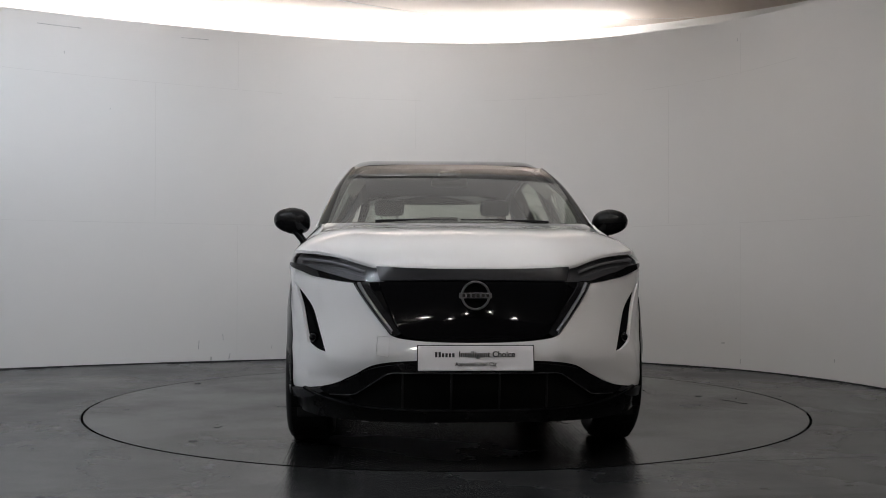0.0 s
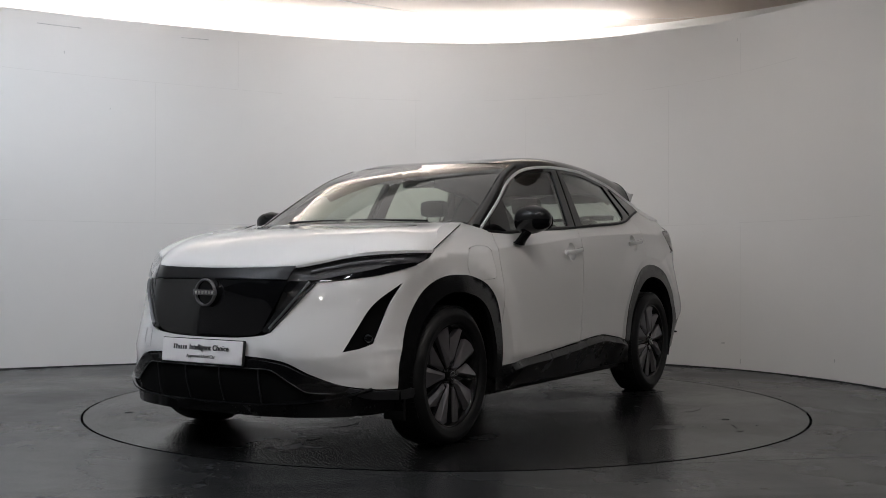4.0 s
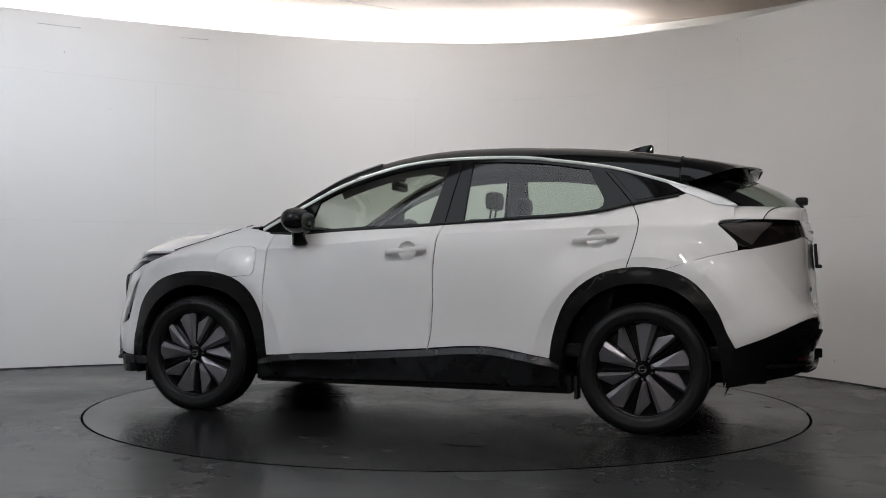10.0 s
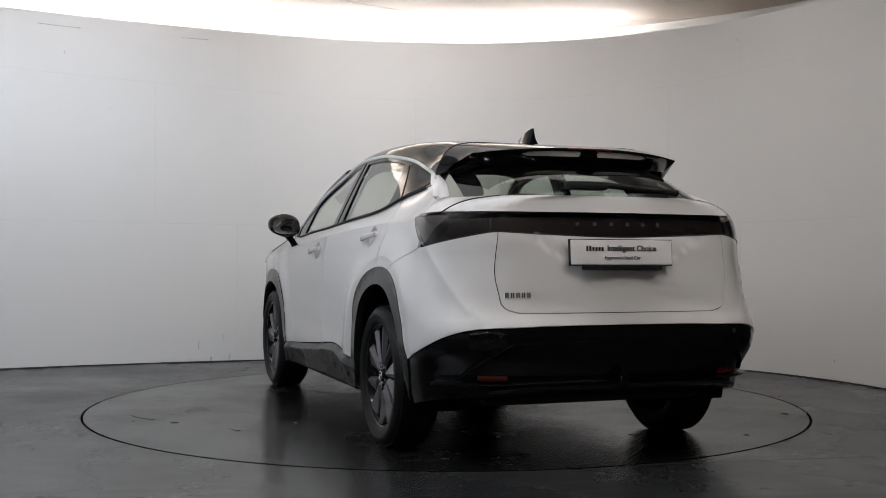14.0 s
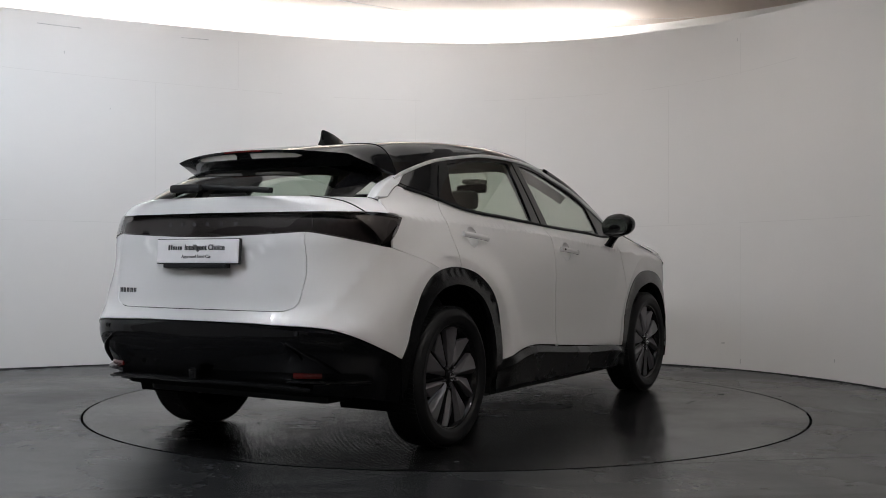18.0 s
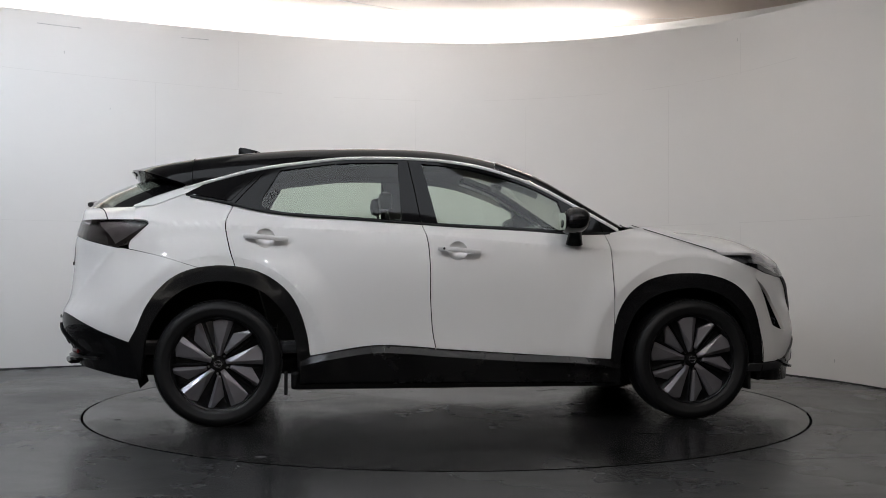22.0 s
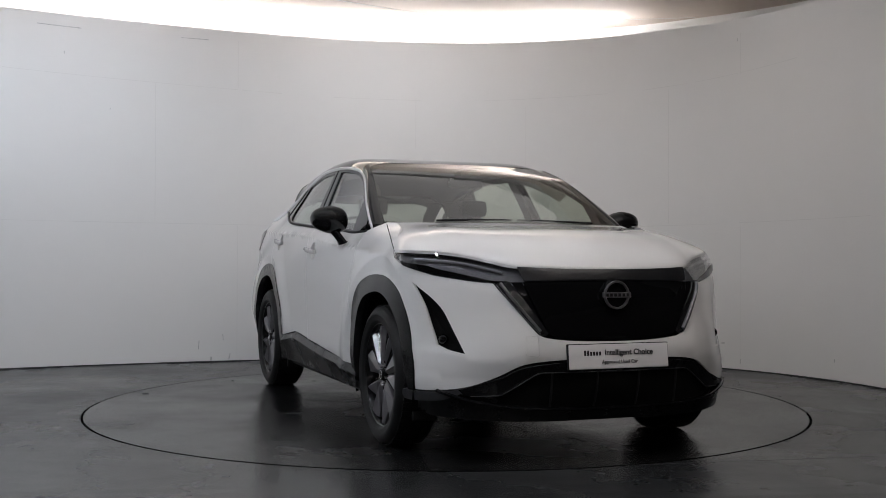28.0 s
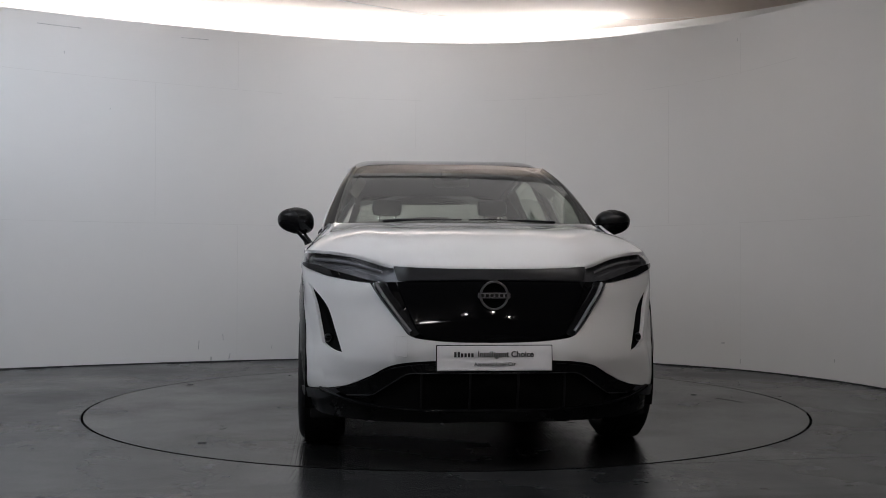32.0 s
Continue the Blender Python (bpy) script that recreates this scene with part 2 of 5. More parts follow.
def skin(name, poly, fn, mat, parent, step=0.03, thick=0.012, off=0.0, mirror=False, label="", holes=(), lines=()):
    """A panel: the outline poly of a surface fn(u, v), off metres proud of it, with turned-in edges thick deep; lines are creases."""
    from mathutils.geometry import delaunay_2d_cdt
    poly = np.array(poly, float)
    loops = [poly] + [np.array(h, float) for h in holes]
    lo, hi = poly.min(0), poly.max(0)
    gx = np.arange(lo[0] + step / 2, hi[0], step)
    gy = np.arange(lo[1] + step / 2, hi[1], step)
    grid = np.array([(a, b) for a in gx for b in gy]) if len(gx) and len(gy) else np.zeros((0, 2))
    if len(grid):
        ins, dist = inside_mask(grid, poly)
        keep = ins & (dist > 0.45 * step)
        for h in loops[1:]:
            hin, hd = inside_mask(grid, h)
            keep &= ~hin & (hd > 0.45 * step)
        for ln in lines:
            ld = np.min([np.hypot(grid[:, 0] - a, grid[:, 1] - b) for a, b in ln], axis=0)
            keep &= ld > 0.6 * step
        grid = grid[keep]
    verts2, edges, k = [], [], 0
    for lp in loops:
        n = len(lp)
        verts2.extend(lp)
        edges.extend([(k + i, k + (i + 1) % n) for i in range(n)])
        k += n
    for ln in lines:
        verts2.extend(ln)
        edges.extend([(k + i, k + i + 1) for i in range(len(ln) - 1)])
        k += len(ln)
    verts2 = [Vector(v) for v in verts2] + [Vector(v) for v in grid]
    vo, eo, fo, ov, oe, of = delaunay_2d_cdt(verts2, edges, [list(range(len(poly)))], 1, 1e-6)
    pts = np.array([tuple(v) for v in vo])
    faces = [list(f) for f in fo]
    if len(loops) > 1:
        cen = np.array([pts[f].mean(0) for f in faces])
        bad = np.zeros(len(faces), bool)
        for h in loops[1:]:
            bad |= inside_mask(cen, h)[0]
        faces = [f for f, b in zip(faces, bad) if not b]
    e = 1e-3
    pos, nor = [], []
    for u, v in pts:
        p = np.array(fn(u, v))
        du = np.array(fn(u + e, v)) - np.array(fn(u - e, v))
        dv = np.array(fn(u, v + e)) - np.array(fn(u, v - e))
        n = np.cross(du, dv)
        n /= np.linalg.norm(n) + 1e-12
        pos.append(p)
        nor.append(n)
    pos, nor = np.array(pos), np.array(nor)
    # faces so that they look outwards: away from the middle of the car
    f0 = faces[len(faces) // 2]
    fnorm = np.cross(pos[f0[1]] - pos[f0[0]], pos[f0[2]] - pos[f0[0]])
    mid = pos.mean(0) - np.array([np.clip(pos.mean(0)[0], -1.2, 1.2), 0, 0.6])
    if np.dot(nor.mean(0), mid) < 0:
        nor = -nor
    if np.dot(fnorm, nor[f0[0]]) < 0:
        faces = [f[::-1] for f in faces]
    pos = pos + off * nor
    verts, normals = list(pos), list(nor)
    count = {}
    for f in faces:
        for a, b in zip(f, f[1:] + f[:1]):
            count[(a, b)] = count.get((a, b), 0) + 1
    rim = [(a, b) for (a, b) in count if (b, a) not in count]
    if thick:
        top, low = {}, {}
        side = {}
        for a, b in rim:
            t = pos[b] - pos[a]
            sn = np.cross(t, nor[a])
            sn /= np.linalg.norm(sn) + 1e-12
            for i in (a, b):
                side[i] = side.get(i, 0) + sn
        for i in side:
            sn = side[i] / (np.linalg.norm(side[i]) + 1e-12)
            top[i] = len(verts)
            verts.append(pos[i])
            n2 = sn + nor[i] * 0.6
            normals.append(n2 / np.linalg.norm(n2))
            low[i] = len(verts)
            verts.append(pos[i] - thick * nor[i])
            normals.append(sn)
        for a, b in rim:
            faces.append([top[b], top[a], low[a], low[b]])
    if mirror:
        verts = [(v[0], -v[1], v[2]) for v in verts]
        normals = [(n[0], -n[1], n[2]) for n in normals]
        faces = [f[::-1] for f in faces]
    return mesh_from(name, verts, faces, mat, parent, True, label, normals)


def grid_sheet(name, rows, mat, parent, label="", closed=False, flip=False):
    """A sheet from rows of points."""
    n, m = len(rows), len(rows[0])
    verts = [p for r in rows for p in r]
    faces = []
    for i in range(n - 1):
        for j in range(m if closed else m - 1):
            a, b = i * m + j, i * m + (j + 1) % m
            f = [a, b, b + m, a + m]
            faces.append(f[::-1] if flip else f)
    return mesh_from(name, verts, faces, mat, parent, True, label)


def box_bm(bm, x0, x1, y0, y1, z0, z1, bevel=0.0, m=None):
    r = bmesh.ops.create_cube(bm, size=1.0)
    vs = r["verts"]
    for v in vs:
        v.co = Vector(((x0 + x1) / 2 + v.co.x * (x1 - x0), (y0 + y1) / 2 + v.co.y * (y1 - y0), (z0 + z1) / 2 + v.co.z * (z1 - z0)))
    if bevel:
        es = list({e for v in vs for e in v.link_edges})
        r2 = bmesh.ops.bevel(bm, geom=es, offset=bevel, segments=2, profile=0.6, affect="EDGES")
        vs = list({v for f in r2["faces"] for v in f.verts} | {v for v in vs if v.is_valid})
    if m is not None:
        for v in vs:
            v.co = m @ v.co
    return vs


def sweep(name, path, width, height, mat, parent, label="", up=(0, 0, 1), closed=False):
    """A rounded bar along a path of 3D points."""
    path = [Vector(p) for p in path]
    prof = [(-.5, -.25), (-.5, .25), (-.3, .5), (.3, .5), (.5, .25), (.5, -.25), (.3, -.5), (-.3, -.5)]
    verts, faces = [], []
    n = len(path)
    for i, p in enumerate(path):
        a = path[i - 1] if (i or closed) else p
        b = path[(i + 1) % n] if (i < n - 1 or closed) else p
        t = (b - a).normalized()
        s = t.cross(Vector(up)).normalized()
        u = s.cross(t).normalized()
        for w, h in prof:
            verts.append(p + s * (w * width) + u * (h * height))
    m = len(prof)
    for i in range(n if closed else n - 1):
        for j in range(m):
            a, b = i * m + j, i * m + (j + 1) % m
            c, d = ((i + 1) % n) * m + (j + 1) % m, ((i + 1) % n) * m + j
            faces.append([a, b, c, d])
    if not closed:
        faces.append(list(range(m)))
        faces.append(list(range((n - 1) * m, n * m))[::-1])
    ob = mesh_from(name, verts, faces, mat, parent, True, label)
    ob.data.set_sharp_from_angle(angle=radians(50))
    return ob


# ---- the studio: curved wall, ceiling, floor ----
WALL_TOP = 3.02
wall_path = spline([(-6.1, -2.6), (-5.9, -0.4), (-4.9, 1.25), (-3.76, 1.98), (-2.70, 2.49), (-1.5, 2.92), (-0.4, 3.17),
                    (0.5, 3.2), (1.36, 2.96), (1.92, 2.62), (2.53, 2.11), (2.97, 1.45), (3.23, 0.77), (3.34, 0.15)], 10)
wall_path = [np.array(p) for p in wall_path]


def shifted(path, d):
    """The path moved d metres outwards (to its left hand side)."""
    out = []
    for i, p in enumerate(path):
        a, b = path[max(0, i - 1)], path[min(len(path) - 1, i + 1)]
        t = (b - a) / np.linalg.norm(b - a)
        out.append(p + d * np.array([-t[1], t[0]]))
    return out


def upright(name, path_in, path_out, z0, z1, mat, label):
    v, f = [], []
    n = len(path_in)
    for p, q in zip(path_in, path_out):
        v += [(*p, z0), (*p, z1), (*q, z1), (*q, z0)]
    for i in range(n - 1):
        for j in range(4):
            a, b = i * 4 + j, i * 4 + (j + 1) % 4
            f.append([a, b, b + 4, a + 4])
    f += [[0, 1, 2, 3], [(n - 1) * 4 + k for k in (3, 2, 1, 0)]]
    ob = mesh_from(name, v, f, mat, None, True)
    ob.data.set_sharp_from_angle(angle=radians(40))
    return tagged(ob, label, "wall", kind="structure")


wall = upright("wall_curved", wall_path, shifted(wall_path, 0.10), 0.0, WALL_TOP, WALLPAINT,
               "curved white painted studio wall with faint board joints")
for wv in wall.data.vertices:
    if wv.co.z > 1:
        wv.co.z += .020 * max(0, -wv.co.x - 1.0)
upright("wall_outer", shifted(wall_path, 0.9), shifted(wall_path, 1.0), 0.0, 3.45, WALLPAINT, "plain white outer wall behind the light trough")
for nm, line in (("wall_left_hall", ((-6.1, -2.6), (-9.5, -3.4), (-9.5, -22.0))), ("wall_right_hall", ((9.5, -22.0), (9.5, -0.6), (3.34, 0.15))),
                 ("wall_back", ((-9.5, -22.0), (9.5, -22.0)))):
    run = [np.array(p) for p in line]
    upright(nm, run, shifted(run, 0.1 if nm != "wall_back" else -0.1), 0.0, 3.6, WALLPAINT if nm == "wall_left_hall" else HALLDARK,
            "white painted wall beside the set" if nm == "wall_left_hall" else "dark painted wall of the hall behind the set")

CEIL = 3.30
inn, outr = shifted(wall_path, -0.95), shifted(wall_path, 0.95)
v, f = [], []
for p, q in zip(inn, outr):
    v += [(*p, CEIL), (*p, CEIL + .12), (*q, CEIL + .12), (*q, CEIL)]
for i in range(len(inn) - 1):
    for j in range(4):
        a_, b_ = i * 4 + j, i * 4 + (j + 1) % 4
        f.append([a_, b_, b_ + 4, a_ + 4])
soffit = mesh_from("ceiling", v, f, CEILPAINT, None, False)
tagged(soffit, "off-white painted ceiling soffit lit from a hidden trough", "ceiling", kind="structure")
bm = bmesh.new()
box_bm(bm, -9.7, 9.7, -22.2, -4.5, 3.6, 3.7)
me = bpy.data.meshes.new("ceiling_hall")
bm.to_mesh(me)
bm.free()
me.materials.append(HALLDARK)
tagged(new("ceiling_hall", me), "dark ceiling of the hall before the set", "ceiling", kind="structure")
bm = bmesh.new()
box_bm(bm, -9.7, 9.7, -1.6, 4.6, CEIL + .01, 3.7)
box_bm(bm, -9.7, 9.7, -4.5, -1.6, 3.6, 3.7)
me = bpy.data.meshes.new("ceiling_set")
bm.to_mesh(me)
bm.free()
me.materials.append(WALLPAINT)
tagged(new("ceiling_set", me), "white painted ceiling over the turntable", "ceiling", kind="structure")

# floor: a sheet with a round hole for the turntable
TABLE_R = 2.272
v, f = [], []
N = 160
for i in range(N):
    a = 2 * math.pi * i / N
    c, s = math.cos(a), math.sin(a)
    v.append((c * (TABLE_R + 0.016), s * (TABLE_R + 0.016), -0.03))
    v.append((c * (TABLE_R + 0.016), s * (TABLE_R + 0.016), -0.001))
    v.append((c * (TABLE_R + 0.021), s * (TABLE_R + 0.021), 0.0))
    k = 24.0 / max(abs(c), abs(s))
    v.append((c * k, s * k, 0.0))
for i in range(N):
    j = (i + 1) % N
    for q in range(3):
        f.append([i * 4 + q, i * 4 + q + 1, j * 4 + q + 1, j * 4 + q])
floor = mesh_from("floor", v, f, FLOORMAT, None, False)
tagged(floor, "dark grey studded rubber floor with a faint sheen", "floor", kind="structure")
v = [(math.cos(2 * math.pi * i / 64) * 2.4, math.sin(2 * math.pi * i / 64) * 2.4, -0.03) for i in range(64)]
tagged(mesh_from("ground_pit", v, [list(range(64))], VOID, None, False), "dark pit under the turntable", "pit", kind="structure")

turntable = new("turntable")
tagged(turntable, "large round turntable with worn dark grey studded rubber top", "turntable")
bm = bmesh.new()
bmesh.ops.create_cone(bm, cap_ends=True, segments=160, radius1=TABLE_R, radius2=TABLE_R, depth=0.022)
for vv in bm.verts:
    vv.co.z -= 0.011
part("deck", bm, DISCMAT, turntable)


def strip_light(a, b, z, off, color, power, name):
    """A row of bright tubes in the trough behind the wall's top."""
    run = [p for p in shifted(wall_path, off) if a <= p[0] <= b and p[1] > 0.5]
    thing = new(name)
    tagged(thing, "row of bright tubes lying in the ceiling trough", "strip light")
    lie = lambda p: z + .020 * max(0, -p[0] - 1.0)
    sweep("tube", [(*p, lie(p)) for p in run], 0.05, 0.05, glow_material(name + "_glow", color, power), thing)
    sweep("tray", [(*p, lie(p) - 0.045) for p in run], 0.09, 0.03, WALLPAINT, thing)
    for p in run[::12]:
        bm = bmesh.new()
        box_bm(bm, p[0] - .02, p[0] + .02, p[1] - .02, p[1] + .02, 0.0, lie(p) - 0.05)
        part("post", bm, WALLPAINT, thing)
    return thing


strip_light(-5.2, 1.7, 3.02, 0.42, (1.0, 0.985, 0.96), 32, "strip_light")


def wall_fill(x, y, aim, power, color):
    """A hooded lamp added unseen under the ceiling; it brightens the curved wall."""
    thing = new("wall_fill")
    m = look((x, y, CEIL - 0.02), aim)
    thing.matrix_basis = m
    tagged(thing, "hooded lamp, unseen and added to brighten the curved wall", "lamp", group="wall washers")
    bm = bmesh.new()
    for bx in ((-.53, -.51, -.16, .16), (.51, .53, -.16, .16), (-.51, .51, -.16, -.14), (-.51, .51, .14, .16), (-.51, .51, -.14, .14)):
        box_bm(bm, *bx, .02 if bx == (-.51, .51, -.14, .14) else -.10, .05)
    part("hood", bm, WALLPAINT, thing)
    bm = bmesh.new()
    inv = m.inverted()
    box_bm(bm, x - .02, x + .02, y - .02, y + .02, CEIL - .01, CEIL + .02, 0, inv)
    part("stem", bm, HALLDARK, thing)
    la = bpy.data.lights.new("washer", "AREA")
    la.shape, la.size, la.size_y, la.energy, la.color, la.spread = "RECTANGLE", 1.0, 0.26, power, color, radians(150)
    lo = new("wall_fill_light", la)
    lo.parent = thing


# added lamps out of view, set to lift the wall's brightness part by part
wall_fill(-4.3, 0.2, (-5.0, 1.3, 1.0), 19, (0.84, 0.92, 1.0))
wall_fill(-2.6, 0.7, (-3.1, 2.3, 1.2), 18, (0.88, 0.94, 1.0))
wall_fill(-0.4, 1.55, (-0.4, 3.1, 1.2), 15, (0.98, 0.98, 0.98))
wall_fill(1.5, 0.4, (2.3, 2.3, 1.3), 7.5, (1.0, 0.94, 0.88))


def fill_panel(x0, x1, y0, y1, top, color, power):
    """A large framed fill panel, added unseen under the ceiling, over the turntable."""
    thing = new("fill_panel")
    tagged(thing, "large framed diffuser panel, unseen and added as fill under the ceiling", "ceiling light", group="ceiling lights")
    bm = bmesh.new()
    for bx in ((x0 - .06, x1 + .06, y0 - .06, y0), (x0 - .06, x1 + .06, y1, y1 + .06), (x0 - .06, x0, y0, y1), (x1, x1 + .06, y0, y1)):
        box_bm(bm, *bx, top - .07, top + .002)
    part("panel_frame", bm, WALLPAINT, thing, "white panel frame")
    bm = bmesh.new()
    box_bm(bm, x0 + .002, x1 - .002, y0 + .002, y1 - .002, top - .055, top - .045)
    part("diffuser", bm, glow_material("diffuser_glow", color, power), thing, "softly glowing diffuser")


# unseen panels added to brighten the car's top faces and glass reflections
fill_panel(-1.7, 1.5, -0.8, 1.3, CEIL + .01, (1.0, 0.96, 0.90), 0.42)
fill_panel(-2.8, 2.4, -2.75, -1.75, 3.6, (0.93, 0.97, 1.0), 0.75)

SPOTGLOW_COOL = glow_material("spot_glow_cool", (0.90, 0.95, 1.0), 640)
SPOTGLOW = glow_material("spot_glow", (1.0, 0.92, 0.83), 390)


def track(x0, x1, y, n, glow):
    """A ceiling track with n spots, on the hall's ceiling in front of the set."""
    thing = new("spot_track")
    tagged(thing, "black ceiling track with a row of bright spots", "track light", group="spot tracks")
    bm = bmesh.new()
    box_bm(bm, x0 - .2, x1 + .2, y - .02, y + .02, 3.56, 3.6)
    part("rail", bm, HALLDARK, thing)
    for k in range(n):
        x = x0 + (x1 - x0) * k / (n - 1)
        bm = bmesh.new()
        bmesh.ops.create_cone(bm, cap_ends=True, segments=20, radius1=.075, radius2=.06, depth=.16, matrix=Matrix.Translation((x, y, 3.47)))
        sp = part("spot", bm, HALLDARK, thing, smooth=40)
        bm = bmesh.new()
        bmesh.ops.create_cone(bm, cap_ends=True, segments=20, radius1=.034, radius2=.034, depth=.01, matrix=Matrix.Translation((x, y, 3.386)))
        part("spot_lens", bm, glow, sp)


track(-4.6, -1.4, -3.2, 10, SPOTGLOW_COOL)
track(0.2, 3.0, -3.3, 9, SPOTGLOW)
track(-2.2, 1.6, -4.9, 8, glow_material("spot_glow_front", (0.97, 0.98, 1.0), 130))


def hall_lamp(x, y, z=3.1):
    """A small pendant spot in the dark hall."""
    thing = new("hall_lamp")
    thing.location = (x, y, z)
    tagged(thing, "small bright pendant spot lamp in the dark hall", "lamp", group="hall lamps")
    bm = bmesh.new()
    bmesh.ops.create_cone(bm, cap_ends=True, segments=20, radius1=.09, radius2=.06, depth=.2, matrix=Matrix.Translation((0, 0, .13)))
    part("shade", bm, HALLDARK, thing, smooth=40)
    bm = bmesh.new()
    bmesh.ops.create_uvsphere(bm, u_segments=16, v_segments=8, radius=.085)
    part("bulb", bm, LAMPGLOW, thing, smooth=60)
    sweep("cord", [(0, 0, .22), (0, 0, 3.6 - z)], .012, .012, HALLDARK, thing, up=(0, 1, 0))


LAMPGLOW = glow_material("lamp_glow", (1.0, 0.93, 0.82), 120)
for x, y in ((-3.2, -13), (-0.9, -15), (1.2, -14), (2.9, -13), (5.2, -16), (-5.8, -16), (0.2, -18), (-2.2, -18.5)):
    hall_lamp(x, y)


# ---- board joints, gaps and scuffs on the wall ----
def on_wall(az, out=0.0):
    """The place on the curved wall at a bearing from the viewer, and the wall's direction there."""
    d = np.array([math.sin(radians(az)), math.cos(radians(az))])
    e = np.array([EYE[0], EYE[1]])
    for p, q in zip(wall_path, wall_path[1:]):
        m = np.array([[d[0], p[0] - q[0]], [d[1], p[1] - q[1]]])
        if abs(np.linalg.det(m)) < 1e-9:
            continue
        k, t = np.linalg.solve(m, p - e)
        if 0 <= t <= 1 and k > 6:
            w = (q - p) / np.linalg.norm(q - p)
            return p + (q - p) * t - out * np.array([-w[1], w[0]]), w
    return None


def wall_line(name, az0, az1, z0, z1, w, mat):
    """A narrow flat strip along the wall between two bearings."""
    v, f = [], []
    n = max(2, int(abs(az1 - az0) * 4) + 2)
    for k in range(n):
        t = k / (n - 1)
        p, _ = on_wall(az0 + (az1 - az0) * t, 0.0012)
        z = z0 + (z1 - z0) * t
        v += [(p[0], p[1], z - w / 2), (p[0], p[1], z + w / 2)]
    f = [[2 * k, 2 * k + 2, 2 * k + 3, 2 * k + 1] for k in range(n - 1)]
    return mesh_from(name, v, f, mat, wall, False)


def wall_upright(name, az, z0, z1, w, mat, lean=0.0):
    p, d = on_wall(az, 0.0014)
    a, b = p - d * w / 2, p + d * w / 2
    return mesh_from(name, [(a[0], a[1], z0), (b[0], b[1], z0), (b[0] + d[0] * lean, b[1] + d[1] * lean, z1), (a[0] + d[0] * lean, a[1] + d[1] * lean, z1)], [[0, 1, 2, 3]], mat, wall, False)


for az0, az1, z0, z1 in ((-22.5, -15.16, 1.27, 1.262), (-15.1, -9.0, 1.262, 1.255), (-8.6, -1.0, 1.255, 1.25), (9.8, 14.2, 1.25, 1.262), (15.2, 21.5, 1.268, 1.285)):
    wall_line("board_joint", az0, az1, z0, z1, 0.005, SHADOWLINE)
for az0, az1, z0, z1 in ((-22.5, -11.0, 2.565, 2.50), (-10.8, -8.7, 2.50, 2.485), (-6, -1.4, 2.47, 2.465), (2.0, 8.5, 2.468, 2.49), (10.3, 12.6, 2.495, 2.515), (13.0, 18.0, 2.52, 2.60)):
    wall_line("board_joint", az0, az1, z0, z1, 0.005, SHADOWLINE)
for az, z0, z1 in ((-15.16, 1.26, 2.52), (-10.99, 0.04, 1.25), (-10.99, 2.52, 2.95), (-1.65, 2.0, 2.5), (11.64, 1.27, 2.48), (15.25, 0.05, 1.25), (15.25, 2.54, 2.9), (4.2, 1.3, 2.4)):
    wall_upright("board_joint", az, z0, z1, 0.005, SHADOWLINE)
for az0, az1, z0, z1 in ((-20.9, -18.8, 2.935, 2.925), (-13.9, -12.5, 2.915, 2.912)):
    wall_line("top_gap", az0, az1, z0 + .03, z1 + .03, 0.008, WALLSCUFF)
for az, z0, z1, w, lean in ((-12.95, .12, .20, .008, .006), (-11.69, .20, .255, .006, -.004), (-11.4, .02, .075, .012, .01), (-12.3, .015, .05, .016, 0), (15.25, .06, .10, .010, .004), (14.4, .22, .235, .03, 0),
                            (-19.6, 2.72, 2.745, .010, 0), (-17.4, 2.26, 2.275, .008, .004), (-9.2, .11, .15, .005, .004), (15.1, 2.83, 2.86, .006, 0), (19.8, .15, .175, .012, 0)):
    wall_upright("scuff_mark", az, z0, z1, w, WALLSCUFF, lean)
base = shifted(wall_path, -0.006)
upright("baseboard", base, shifted(wall_path, -0.0005), 0.0, 0.012, HALLDARK, "thin dark seal between wall and floor")
seam_line = [(.83, -2.125), (2.16, -1.86), (3.40, -1.62)]
mesh_from("floor_seam", [(x, y + d, .0008) for x, y in seam_line for d in (-.002, .002)], [[0, 2, 3, 1], [2, 4, 5, 3]], HALLDARK, floor, False)
# ceiling joint
sweep("ceiling_joint", [(x, y, CEIL - .002) for x, y in spline([(-2.2, 1.7), (-0.976, 2.67), (-.03, 3.30), (.61, 3.49), (1.5, 3.46), (2.41, 3.32)], 6)], .012, .004, SHADOWLINE, None)
tagged(bpy.data.objects["ceiling_joint"], "thin open joint between ceiling boards", "joint", kind="structure")
# marks on the turntable: tape, scrapes and puckers of the mat
for k in range(9):
    a, r = random.uniform(0, 6.283), random.uniform(.2, 2.1)
    ln, w = random.uniform(.06, .24), random.uniform(.012, .024)
    th = random.uniform(-.5, .5)
    pts = [(r * math.cos(a) + (t - .5) * ln * math.cos(th), r * math.sin(a) + (t - .5) * ln * math.sin(th) + .02 * math.sin(3 * t), .0012) for t in np.linspace(0, 1, 6)]
    sweep("mat_wrinkle", pts, w * 1.6, .0009, DISCMAT, turntable)
for k in range(14):
    a, r = random.uniform(0, 6.283), random.uniform(.3, 2.15)
    bm = bmesh.new()
    bmesh.ops.create_circle(bm, cap_ends=True, segments=9, radius=random.uniform(.008, .03), matrix=Matrix.Translation((r * math.cos(a), r * math.sin(a), .0012)) @ Matrix.Diagonal((1, random.uniform(.3, 1), 1, 1)))
    part("mat_scrape", bm, SCUFF, turntable)
